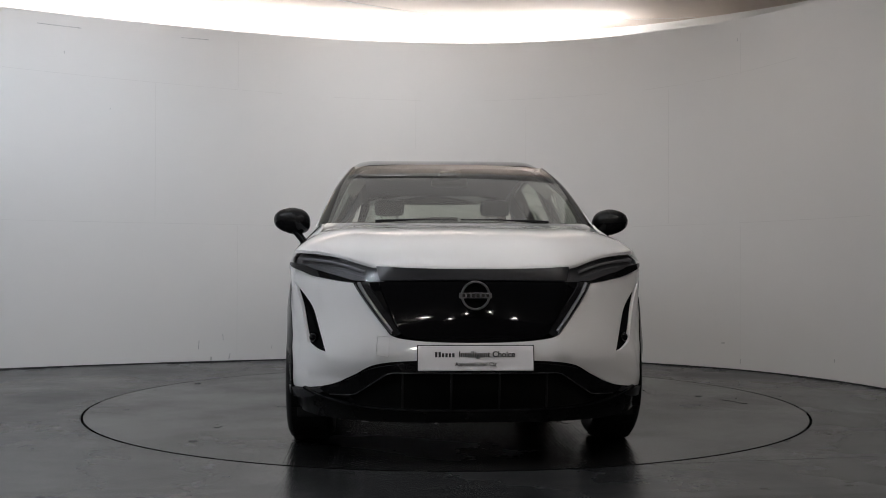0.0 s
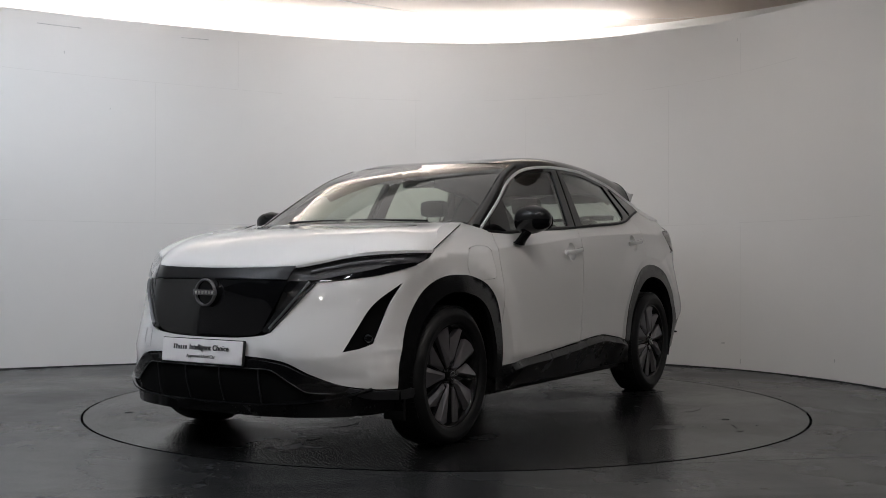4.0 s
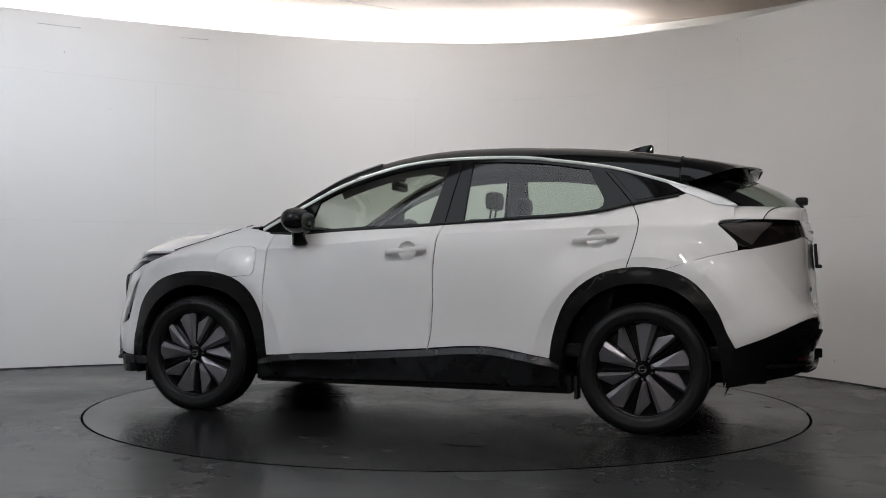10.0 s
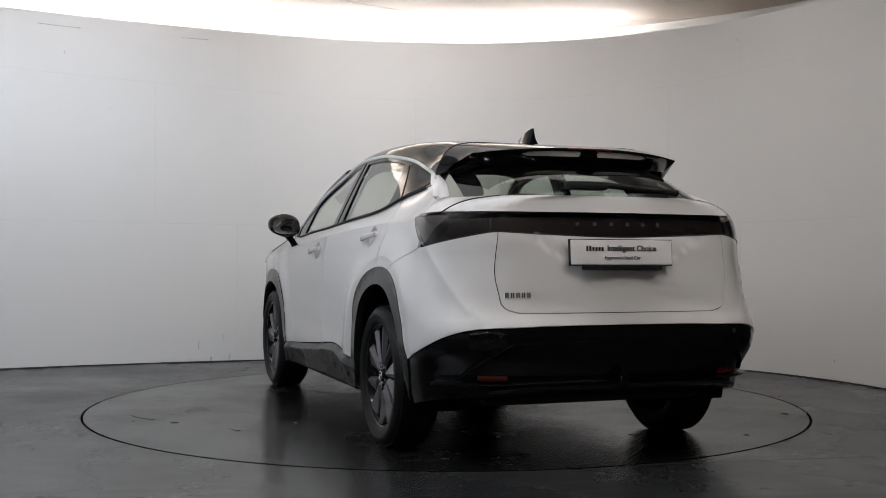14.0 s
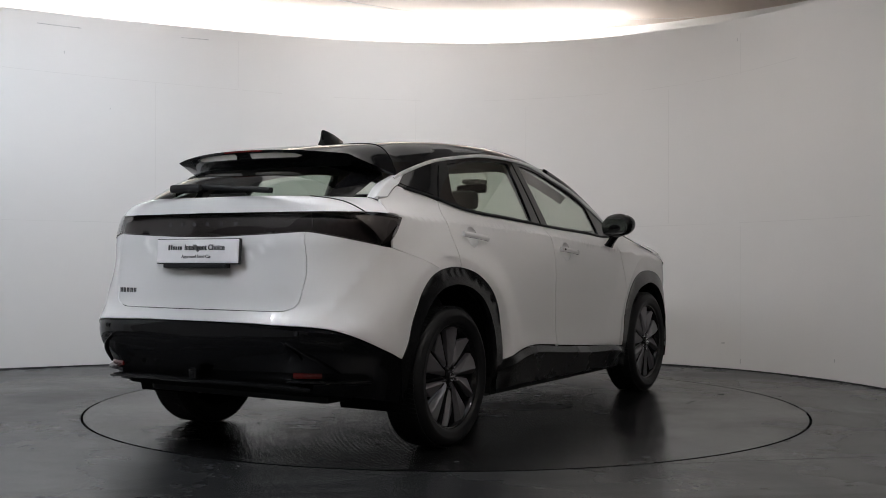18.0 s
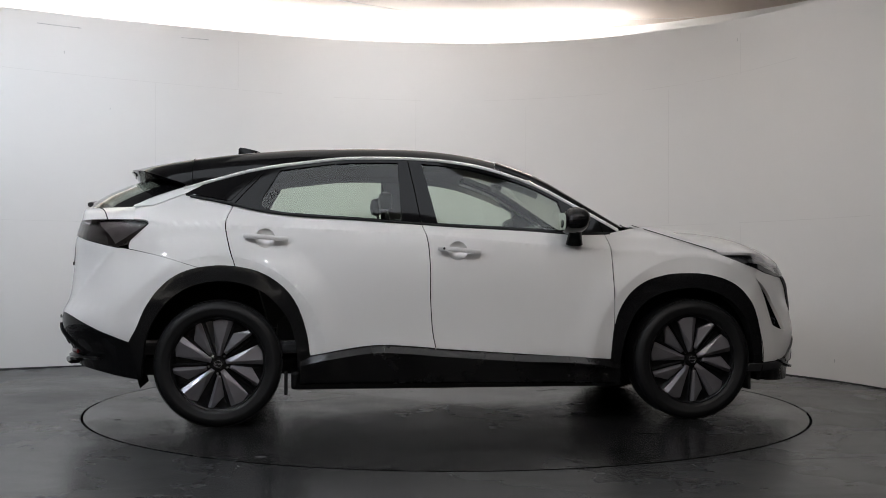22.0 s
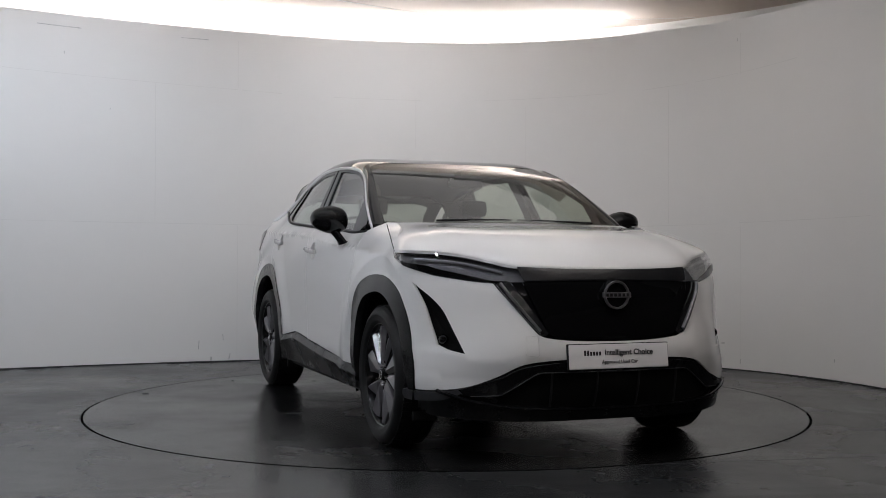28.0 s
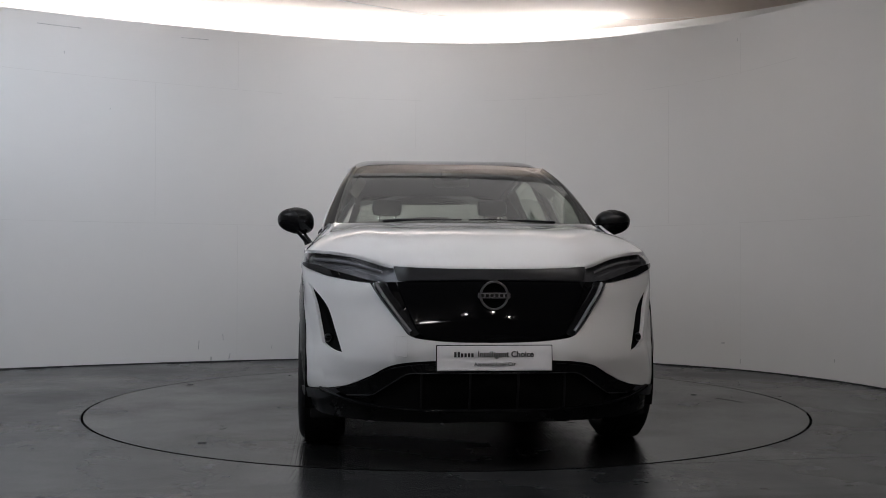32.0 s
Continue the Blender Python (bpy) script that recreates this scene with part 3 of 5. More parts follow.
# ---- the car: x forward, y to its left, z up, origin on the ground midway between the axles ----
car = new("car")
tagged(car, "pearl white five-door crossover car with gloss black roof", "car")

# reference outline in plan: a rounded rectangle; s runs from the front's middle along the left side to the rear's middle
HALF, NOSE, TAIL, RF, RR = 0.90, 2.30, -2.28, 0.55, 0.40
A1 = HALF - RF
A2 = A1 + RF * math.pi / 2
A3 = A2 + (NOSE - RF) - (TAIL + RR)
A4 = A3 + RR * math.pi / 2
A5 = A4 + HALF - RR


def ref(s):
    """The point and the outward direction of the reference outline at s."""
    sign = 1
    if s < 0:
        s, sign = -s, -1
    if s > A5:
        s, sign = 2 * A5 - s, -1
    if s < A1:
        p, n = (NOSE, s), (1, 0)
    elif s < A2:
        a = (s - A1) / RF
        n = (math.cos(a), math.sin(a))
        p = (NOSE - RF + RF * n[0], A1 + RF * n[1])
    elif s < A3:
        p, n = (NOSE - RF - (s - A2), HALF), (0, 1)
    elif s < A4:
        a = (s - A3) / RR
        n = (-math.sin(a), math.cos(a))
        p = (TAIL + RR + RR * n[0], HALF - RR + RR * n[1])
    else:
        p, n = (TAIL, HALF - RR - (s - A4)), (-1, 0)
    return p[0], p[1] * sign, n[0], n[1] * sign


def sof(x, y):
    """The place s along the outline of a point in plan."""
    if x > NOSE - RF:
        if y < A1:
            return y
        return A1 + RF * math.atan2(y - A1, x - (NOSE - RF))
    if x > TAIL + RR:
        return A2 + (NOSE - RF) - x
    if y < HALF - RR:
        return A4 + (HALF - RR) - y
    return A3 + RR * math.atan2(-(x - TAIL - RR), y - (HALF - RR))


LEVELS = (0.20, 0.40, 0.55, 0.645, 0.70, 0.85, 0.95, 1.05, 1.15, 1.25)
STATIONS = []


def station(s, *depth):
    STATIONS.append((s, curve1(LEVELS, depth)))


def sx(x):
    return A2 + (NOSE - RF) - x


station(0.0, -.10, -.030, -.045, -.064, -.075, -.087, -.14, -.30, -.50, -.70)
station(0.35, -.10, -.062, -.064, -.085, -.097, -.114, -.172, -.31, -.50, -.70)
station(0.78, -.09, -.078, -.100, -.121, -.134, -.163, -.218, -.31, -.42, -.55)
station(1.05, -.06, -.026, -.068, -.079, -.086, -.104, -.136, -.20, -.27, -.38)
station(sx(1.75), -.04, .000, -.012, -.020, -.025, -.045, -.055, -.09, -.17, -.28)
station(sx(1.39), -.04, .000, .012, .012, .012, -.008, -.045, -.09, -.16, -.25)
station(sx(0.9), -.05, -.005, .000, .001, .002, -.005, -.022, -.055, -.10, -.15)
station(sx(0.2), -.06, -.012, -.012, -.009, -.008, -.004, -.010, -.030, -.085, -.13)
station(sx(-0.6), -.06, -.012, -.012, -.009, -.008, -.008, -.016, -.035, -.075, -.125)
station(sx(-1.2), -.05, .000, .010, .011, .012, -.006, -.031, -.053, -.085, -.135)
station(sx(-1.6), -.05, .000, .012, .012, .012, -.008, -.036, -.058, -.090, -.16)
station(A3, -.06, -.020, .005, .002, .000, -.026, -.046, -.056, -.080, -.15)
station((A3 + A4) / 2, -.12, -.060, .018, .015, -.010, -.048, -.062, -.066, -.090, -.15)
station(A4, -.12, -.045, .020, .017, -.012, -.036, -.046, -.050, -.076, -.12)
station(A5, -.12, -.030, .024, .021, .012, .002, -.006, -.012, -.034, -.07)
SS = [q[0] for q in STATIONS]


def hermite(t, h, y0, y1, m0, m1):
    return ((1 + 2 * t) * (1 - t) ** 2 * y0 + t * (1 - t) ** 2 * h * m0 + t * t * (3 - 2 * t) * y1 + t * t * (t - 1) * h * m1)


shoulder_z = curve1([1.62, .90, .31, -.18, -.67, -1.2, -1.7], [.957, 1.009, 1.050, 1.091, 1.115, 1.135, 1.148])


def depth(s, z):
    s = abs(s)
    if s > A5:
        s = 2 * A5 - s
    n = len(SS)
    i = max(0, min(n - 2, next((k for k in range(1, n) if SS[k] >= s), n - 1) - 1))
    h = SS[i + 1] - SS[i]
    y = {k: STATIONS[k][1](z) for k in range(max(0, i - 1), min(n, i + 3))}

    def slope(k):
        if k == 0 or k == n - 1:
            return 0.0
        hl, hr = SS[k] - SS[k - 1], SS[k + 1] - SS[k]
        return ((y[k] - y[k - 1]) / hl * hr + (y[k + 1] - y[k]) / hr * hl) / (hl + hr)
    d = hermite((s - SS[i]) / h, h, y[i], y[i + 1], slope(i), slope(i + 1))
    if A2 - .25 < s < A3 + .1:
        x = NOSE - RF - (s - A2)
        # shoulder crease and the flares round the wheels
        fade = min(1, max(0, (s - A2 + .25) / .2)) * min(1, max(0, (A3 + .1 - s) / .25))
        u = z - shoulder_z(x)
        d += fade * (0.012 * math.exp(u / .06) if u < 0 else .012 - .026 * (1 - math.exp(-u / .055)))
        for xw in (1.388, -1.385):
            r = math.hypot(x - xw, z - .36)
            q = min(1, max(0, (.78 - r) / .17))
            d += fade * (0.016 * q * q * (3 - 2 * q) - .22 * min(.075, max(0, .606 - r)))
    if .30 < s < 1.30 and z < .53:
        # folded lower edge of the front bumper
        zc = np.interp(s, (.35, .47, .60, .80, 1.10), (.505, .500, .480, .500, .520))
        d -= .20 * min(.10, max(0, zc - z)) * min(1, (s - .30) / .1) * min(1, (1.30 - s) / .1)
    if s > A3 - .2 and .60 < z < 1.05:
        # folded edge from the tail light's foot down to the bumper's corner
        sc = A3 + .09 + (1.01 - z) * 1.05
        d += 0.008 * math.exp(-abs(s - sc) / .07) * min(1, (z - .60) / .1) * min(1, (1.05 - z) / .05)
    if s > A5 - .50 and .84 < z < 1.07:
        # pocket for the plate, wider towards the light bar
        half = .30 + .16 * min(1, max(0, (z - .95) / .10))
        a = min(1, max(0, (half - (A5 - s)) / .045))
        b = min(1, max(0, (z - .865) / .06))
        d -= 0.008 * a * a * (3 - 2 * a) * b * b * (3 - 2 * b)
    return d


def hull(s, z):
    """The body's skin below the windows."""
    x, y, nx, ny = ref(s)
    d = depth(s, z)
    return (x + nx * d, y + ny * d, z)


# window line, roof rail and glass
belt_z = curve1([.93, .65, .51, .3, -.01, -.34, -.67, -1.0, -1.17, -1.33, -1.58], [1.104, 1.099, 1.11, 1.123, 1.137, 1.158, 1.179, 1.200, 1.223, 1.262, 1.308])
glass_k = curve1([.95, .6, .3, -.2, -1.0, -1.3, -1.5, -1.9], [.45, .47, .52, .46, .55, .65, .77, .88])
rail_z = curve1([.96, .83, .66, .49, .325, .156, -.013, -.18, -.3, -.52, -.69, -.86, -1.03, -1.2, -1.365, -1.53, -1.70, -1.86],
                [1.122, 1.197, 1.292, 1.387, 1.452, 1.503, 1.531, 1.545, 1.549, 1.549, 1.543, 1.523, 1.5, 1.47, 1.426, 1.376, 1.316, 1.250])


def pane(x, z):
    """The side windows' surface."""
    zb = 1.15
    y0 = 0.9 + depth(sx(x), zb) if x > -1.85 else 0.9 + depth(sx(-1.85), zb)
    k = glass_k(x)
    h = z - zb
    return (x, y0 - k * h - 0.10 * h * (h - 0.4), z)


def flank(x, z):
    """Body side or window surface, whichever holds at this height."""
    a = hull(sx(x), z)
    t = min(1, max(0, (z - belt_z(x) + 0.03) / 0.06))
    t = t * t * (3 - 2 * t)
    b = pane(x, z)
    return (x, a[1] + (b[1] - a[1]) * t, z)


def P2(*pts):
    """Knots given as (x, y, z) turned to places on the body's skin."""
    return [(sof(x, y), z) for x, y, z in pts]


def both(name, poly, fn, mat, parent=car, **kw):
    a = skin(name, poly, fn, mat, parent, **kw)
    me = a.data.copy()
    me.transform(Matrix.Diagonal((1, -1, 1, 1)))
    me.flip_normals()
    b = new(name, me)
    b.parent = parent
    if "label" in a:
        b["label"] = a["label"]
    return a, b


# edges shared by neighbouring panels, as (x, z) on the flank
ARCH_F = [(1.845, .335), (1.831, .485), (1.789, .648), (1.708, .762), (1.611, .827), (1.481, .863), (1.351, .870), (1.22, .861),
          (1.09, .822), (.992, .748), (.926, .634), (.895, .488), (.885, .352)]
ARCH_FI = [(1.80, .26), (1.772, .40), (1.748, .53), (1.685, .645), (1.575, .735), (1.45, .778), (1.325, .780), (1.16, .742), (1.045, .655), (.98, .525), (.95, .40), (.945, .29)]
ARCH_R = [(-.872, .40), (-.892, .528), (-.94, .674), (-1.021, .788), (-1.15, .872), (-1.312, .909), (-1.474, .903), (-1.604, .864), (-1.701, .79), (-1.782, .677), (-1.83, .564), (-1.873, .485)]
ARCH_RI = [(-.935, .30), (-.952, .46), (-.985, .58), (-1.045, .675), (-1.13, .755), (-1.25, .808), (-1.40, .822), (-1.545, .79), (-1.655, .715), (-1.735, .61), (-1.78, .50), (-1.80, .38), (-1.81, .27)]
SEAM1 = [(.868, 1.098), (.892, 1.008), (.898, .813), (.906, .56)]
SEAM2 = [(-.229, 1.152), (-.200, 1.06), (-.186, .90), (-.184, .72), (-.172, .54), (-.150, .425)]
SEAM3 = [(-1.315, 1.252), (-1.352, 1.154), (-1.328, 1.016), (-1.294, .905)]
GAP = 0.0033


def moved(pts, dx=0, dz=0):
    return [(p[0] + dx, p[1] + dz) for p in pts]


def flank_s(pts):
    return [(sx(x), z) for x, z in pts]


fs = lambda s, z: hull(s, z)


def crease(x0, x1):
    """Two close lines along the shoulder crease, to keep its edge crisp."""
    xs = np.linspace(x0, x1, int(abs(x1 - x0) / .02) + 2)
    return [[(x, shoulder_z(x) + d) for x in xs] for d in (-.004, .004)]


def belt_lines(x0, x1):
    """Lines just under the windows, where the door's top edge turns in."""
    return [[(x, belt_z(x) - d) for x in np.linspace(x0, x1, 50)] for d in (.031, .021, .011)]


def flare_lines(poly, xw):
    """Lines round a wheel arch where the flare rises, kept inside a panel's outline."""
    poly = np.array(poly, float)
    runs = []
    for r in (.608, .604, .575, .540):
        pts = np.array([(xw + r * math.cos(a), .36 + r * math.sin(a)) for a in np.linspace(.05, math.pi - .05, 90)])
        ins, dist = inside_mask(pts, poly)
        run = []
        for q, ok in zip(pts, ins & (dist > .012)):
            if ok:
                run.append(tuple(q))
            else:
                if len(run) > 2:
                    runs.append(run)
                run = []
        if len(run) > 2:
            runs.append(run)
    return runs


# front fender
seam_fb = (1.565, .845)
fender = outline([(1.722, .922), (1.64, .952), (1.545, .990)], [(1.545, .990), (1.40, 1.075), (1.26, 1.135), (1.12, 1.148)],
                 [(1.12, 1.148), (1.0, 1.128), (.90, 1.108)], moved([(.90, 1.108), (.872, 1.098)], GAP), moved(SEAM1, GAP),
                 [(.906 + GAP, .56), (.926, .634), (.992, .748), (1.09, .822), (1.22, .861), (1.351, .870), (1.481, .863), seam_fb], step=0.022)
FLAP = outline([(.985, .848), (1.11, .838), (1.20, .846), (1.243, .885), (1.247, .94), (1.20, 1.0), (1.12, 1.022), (1.03, 1.024), (.985, 1.018), (.968, .99), (.966, .88), (.985, .848)], step=0.02)
FENDERS = (skin("fender", fender, flank, WHITE, car, label="pearl white front wing", holes=[FLAP], step=.02, lines=[q for q in flare_lines(fender, 1.388) if inside_mask(np.array(q), np.array(FLAP))[1].min() > .01 and not inside_mask(np.array(q), np.array(FLAP))[0].any()]), skin("fender", fender, flank, WHITE, car, mirror=True, step=.02, lines=flare_lines(fender, 1.388), label="pearl white front wing"))
flap_c = np.mean(FLAP, axis=0)
skin("charge_flap", [flap_c + (np.array(p) - flap_c) * 0.972 for p in FLAP], flank, WHITE, FENDERS[0], off=0.0, label="rounded charging flap")


def ring(cx, cz, r, n=28):
    return [(cx + r * math.cos(2 * math.pi * k / n), cz + r * math.sin(2 * math.pi * k / n)) for k in range(n)]


CUPS = ((-.026, .998), (-1.128, 1.066))
# doors
FDOOR = outline(moved(SEAM1, -GAP), [(.906 - GAP, .56), (.893, .48), (.884, .366)], [(.884, .366), (.309, .404), (-.148, .436)],
                                   moved(SEAM2[::-1], GAP), [(-.229 + GAP, 1.152), (-.014, 1.137), (.316, 1.123), (.514, 1.111), (.646, 1.101), (.868, 1.098)], step=0.022)
DOORS = both("front_door", FDOOR, flank, WHITE, step=0.02, lines=crease(.86, -.19) + belt_lines(.84, -.205) + flare_lines(FDOOR, 1.388), label="pearl white front door", holes=[ring(*CUPS[0], .056)])
RDOOR = outline(moved(SEAM2, -GAP), [(-.152, .438), (-.342, .453), (-.505, .457), (-.667, .438), (-.868, .402)],
                                   [(-.872, .402), (-.892, .528), (-.94, .674), (-1.021, .788), (-1.15, .872), (-1.292, .905)], moved(SEAM3[::-1], GAP),
                                   [(-1.312, 1.252), (-1.168, 1.223), (-1.003, 1.2), (-.674, 1.179), (-.344, 1.158), (-.232, 1.152)], step=0.022)
RDOORS = both("rear_door", RDOOR, flank, WHITE, step=0.02, lines=crease(-.23, -1.31) + belt_lines(-.26, -1.27) + flare_lines(RDOOR, -1.385), label="pearl white rear door", holes=[ring(*CUPS[1], .056)])
# quarter panel
QUARTER = outline(moved(SEAM3, -GAP), [(-1.296, .908), (-1.40, .912), (-1.49, .898)], [(-1.49, .898), (-1.70, .962), (-1.88, 1.004)],
                                         [(-1.88, 1.004), (-1.87, 1.05), (-1.775, 1.142)], [(-1.775, 1.142), (-1.79, 1.165), (-1.86, 1.172)],
                                         [(-1.86, 1.172), (-1.858, 1.236)], [(-1.858, 1.236), (-1.756, 1.250)], [(-1.756, 1.250), (-1.64, 1.300), (-1.60, 1.316)],
                                         [(-1.60, 1.316), (-1.575, 1.310), (-1.45, 1.284), (-1.318, 1.252)], step=0.022)
both("quarter_panel", QUARTER, flank, WHITE, step=0.02, lines=flare_lines(QUARTER, -1.385), label="pearl white rear quarter panel")

# front bumper: both cheeks and the chin in one skin
arch_b = [(1.845, .335), (1.831, .485), (1.789, .648), (1.708, .762), (1.645, .808), (1.567, .843)]
bl = [P2((2.3, 0, .492))[0], (0.26, .490), (0.47, .470), (0.62, .412), (0.80, .360), (1.0, .338), (sx(1.845), .335)]
lamp_low = [(sx(1.722), .920), (sx(1.87), .882), (1.02, .868), (0.80, .846), (0.655, .838)]
v_out = [(0.655, .838), (0.52, .725), (0.395, .605)]
v_low = [(0.395, .605), (0.34, .588), (0.20, .574), (0.0, .570)]


def mirrored(pts):
    return [(-a, b) for a, b in pts[::-1]]


left = [bl, flank_s(arch_b), [(sx(1.567), .843), (sx(1.64), .885), (sx(1.722), .918)], lamp_low, v_out, v_low]
vent = outline([(sx(1.80), .842), (1.00, .735), (0.885, .61), (0.805, .514)], [(0.805, .514), (0.91, .530), (.988, .552)], [(.988, .552), (1.040, .65), (1.090, .745), (sx(1.80), .842)], step=0.02)
vent = np.array(vent)
bumper = skin("front_bumper", outline(*left, *[mirrored(q) for q in left[::-1]], step=0.022), fs, WHITE, car, label="pearl white front bumper",
              holes=[vent, np.array([(-a, b) for a, b in vent[::-1]])], thick=0.02)
# grille shield, headlights, light strips


def shield(s, z):
    """The grille shield: straight from top to bottom, gently bowed across."""
    a, b = hull(s, .58), hull(s, .855)
    t = (z - .58) / .275
    return (a[0] + (b[0] - a[0]) * t + .010 * (1 - (2 * t - 1) ** 2), a[1] + (b[1] - a[1]) * t, z)


GRILLE = skin("grille_shield", outline([(-.47, .846), (-.25, .849), (0, .850), (.25, .849), (.47, .846)], [(.47, .846), (.40, .72), (.335, .61)],
                                       [(.335, .61), (.29, .590), (.15, .578), (0, .575), (-.15, .578), (-.29, .590), (-.335, .61)], [(-.335, .61), (-.40, .72), (-.47, .846)], step=0.02),
              shield, BLACK, car, off=-0.004, label="closed gloss black grille shield")
BAND = skin("upper_grille_band", outline([(-.50, .918), (-.25, .909), (0, .906), (.25, .909), (.50, .918)], [(.50, .918), (.462, .852)], [(.462, .852), (0, .856), (-.462, .852)], [(-.462, .852), (-.50, .918)], step=0.02),
            fs, BANDMAT, car, off=0.0, label="dark satin band above the grille")
HEADS = both("headlight", outline([(0.47, .850), (0.508, .918), ], [(0.508, .918), (0.70, .942), (0.90, .968), (1.10, .985), (sx(1.65), .992), (sx(1.545), .994)],
                                  [(sx(1.545), .994), (sx(1.64), .955), (sx(1.722), .924), (sx(1.87), .886), (1.02, .872), (0.80, .850), (0.66, .842)], [(0.66, .842), (0.47, .848)], step=0.02),
             fs, LENS, off=0.002, label="slim dark clear-lens headlight")
STRIPS = both("light_strip", outline([(0.652, .838), (0.545, .846)], [(0.545, .842), (0.43, .725), (0.338, .612)], [(0.338, .612), (0.36, .600), (0.392, .606)], [(0.392, .606), (0.52, .726), (0.652, .836)], step=0.02),
              fs, DRL, off=0.004, label="grey boomerang daytime light strip")
both("headlight_foot", outline([(0.56, .8475), (0.66, .8495), (0.80, .868), (1.02, .900), (sx(1.87), .918), (sx(1.74), .934)], [(sx(1.74), .934), (sx(1.722), .923), (sx(1.87), .885), (1.02, .871), (0.80, .849), (0.66, .841)], [(0.66, .841), (0.56, .8475)], step=0.02),
     fs, BLACK, off=0.006, label="gloss black lower edge of the headlight")
both("grille_cheek", outline([(.475, .846), (.54, .846)], [(.54, .843), (.43, .727), (.345, .616)], [(.345, .616), (.338, .612), (.405, .72)], [(.405, .72), (.475, .846)], step=0.02),
     fs, BLACK, off=-0.002, label="gloss black corner beside the grille")
# behind the lenses and vents
both("headlight_housing", outline([(0.45, .840), (0.50, .922), (0.90, .972), (sx(1.545), .998)], [(sx(1.545), .998), (sx(1.722), .918), (1.02, .866), (0.66, .836)], step=0.03), fs, HOUSING, off=-0.035, thick=0)
both("vent_recess", outline([(sx(1.78), .86), (0.95, .60), (0.80, .50)], [(0.80, .50), (1.03, .54), (sx(1.76), .86)], step=0.03), fs, VOID, off=-0.03, thick=0)

# lower front bumper
low_half = [(0.0, .485), (0.26, .483), (0.47, .463), (0.62, .405), (0.80, .353), (1.0, .331), (sx(1.85), .33)]
LOWF = skin("lower_bumper", outline(mirrored(low_half)[:-1] + low_half, [(sx(1.85), .33), (sx(1.82), .235)], [(sx(1.82), .235), (1.0, .215), (.6, .205), (0, .20), (-.6, .205), (-1.0, .215), (-sx(1.82), .235)],
                                    [(-sx(1.82), .235), (-sx(1.85), .33)], step=0.025), fs, CLAD, car, off=-0.004, thick=0.03, label="satin black lower front bumper")

# arches and sills
sill_top = curve1([.945, .884, .309, -.15, -.342, -.505, -.667, -.868, -.93], [.345, .358, .398, .430, .447, .451, .432, .396, .38])


both("wheel_arch_trim", outline(ARCH_F, [ARCH_F[-1], ARCH_FI[-1]], ARCH_FI[::-1], [ARCH_FI[0], ARCH_F[0]], step=0.025), lambda x, z: hull(sx(x), z), GLOSSTRIM, off=0.004, thick=0.06, label="gloss black front wheel arch trim")
both("wheel_arch_trim", outline(ARCH_R, [ARCH_R[-1], ARCH_RI[-1]], ARCH_RI[::-1], [ARCH_RI[0], ARCH_R[0]], step=0.025), lambda x, z: hull(sx(x), z), GLOSSTRIM, off=0.004, thick=0.06, label="gloss black rear wheel arch trim")
for sgn in (1, -1):
    rows = []
    for x in np.linspace(.945, -.93, 60):
        fade = min(1, max(0, (.95 - x) / .10)) * min(1, max(0, (x + .94) / .10))
        y0, zt = hull(sx(x), sill_top(x))[1], sill_top(x) - .002
        low = .218 + .008 * (.945 - x)
        rows.append([(x, sgn * (y0 + d * fade), z) for d, z in ((-.03, zt), (.001, zt), (.020, zt - .030), (.024, zt - .036), (.022, zt - .044), (-.004, zt * .55 + low * .45), (-.035, low + .012), (-.07, low))])
    sill = grid_sheet("sill", rows, CLAD, car, "black plastic sill cladding with a ledge", flip=sgn < 0)
    sill.data.set_sharp_from_angle(angle=radians(25))

# rear bumper and tailgate
rb_left = [flank_s([(-1.49, .894), (-1.604, .864), (-1.701, .79), (-1.782, .677), (-1.83, .564), (-1.873, .485)]),
           [(sx(-1.873), .485), (A3 + .12, .535), (A3 + .38, .635), (A4 + .05, .652), (A5 - .3, .655), (A5, .656)]]
rb_up = [[(A5, .708), (A5 - .45, .708), (A5 - .53, .715), (A5 - .585, .74), (A5 - .603, .80), (A5 - .622, .90), (A5 - .602, 1.073)],
         [(A5 - .602, 1.073), (A4 - .15, 1.069), (A3 + .30, 1.043), (A3 + .06, 1.005)], [(A3 + .06, 1.007), (A3, .9995), (A3 - .18, .959), (sx(-1.49), .895)]]


def rear_mirror(pts):
    return [(2 * A5 - a, b) for a, b in pts[::-1]]


both("rear_bumper", outline(*rb_left, [(A5, .656), (A5, .708)], *rb_up, step=0.025), fs, WHITE, label="pearl white rear bumper side")
tg_l = [(A5, .712), (A5 - .45, .712), (A5 - .53, .719), (A5 - .58, .743), (A5 - .598, .80), (A5 - .617, .90), (A5 - .598, 1.073)]
TAILGATE = skin("tailgate", outline(tg_l, [(A5 - .598, 1.073), (A5 - .3, 1.060), (A5, 1.052), (A5 + .3, 1.060), (A5 + .598, 1.073)], rear_mirror(tg_l), step=0.025), fs, WHITE, car, label="pearl white tailgate")
BAR = skin("rear_light_bar", outline([(A5 - .64, 1.080), (A5 - .3, 1.066), (A5, 1.058), (A5 + .3, 1.066), (A5 + .64, 1.080)], [(A5 + .64, 1.080), (A5 + .63, 1.163)], [(A5 + .63, 1.163), (A5, 1.160), (A5 - .63, 1.163)], [(A5 - .63, 1.163), (A5 - .64, 1.080)], step=0.025),
           fs, SMOKE, car, off=0.004, label="smoked full-width rear light bar")
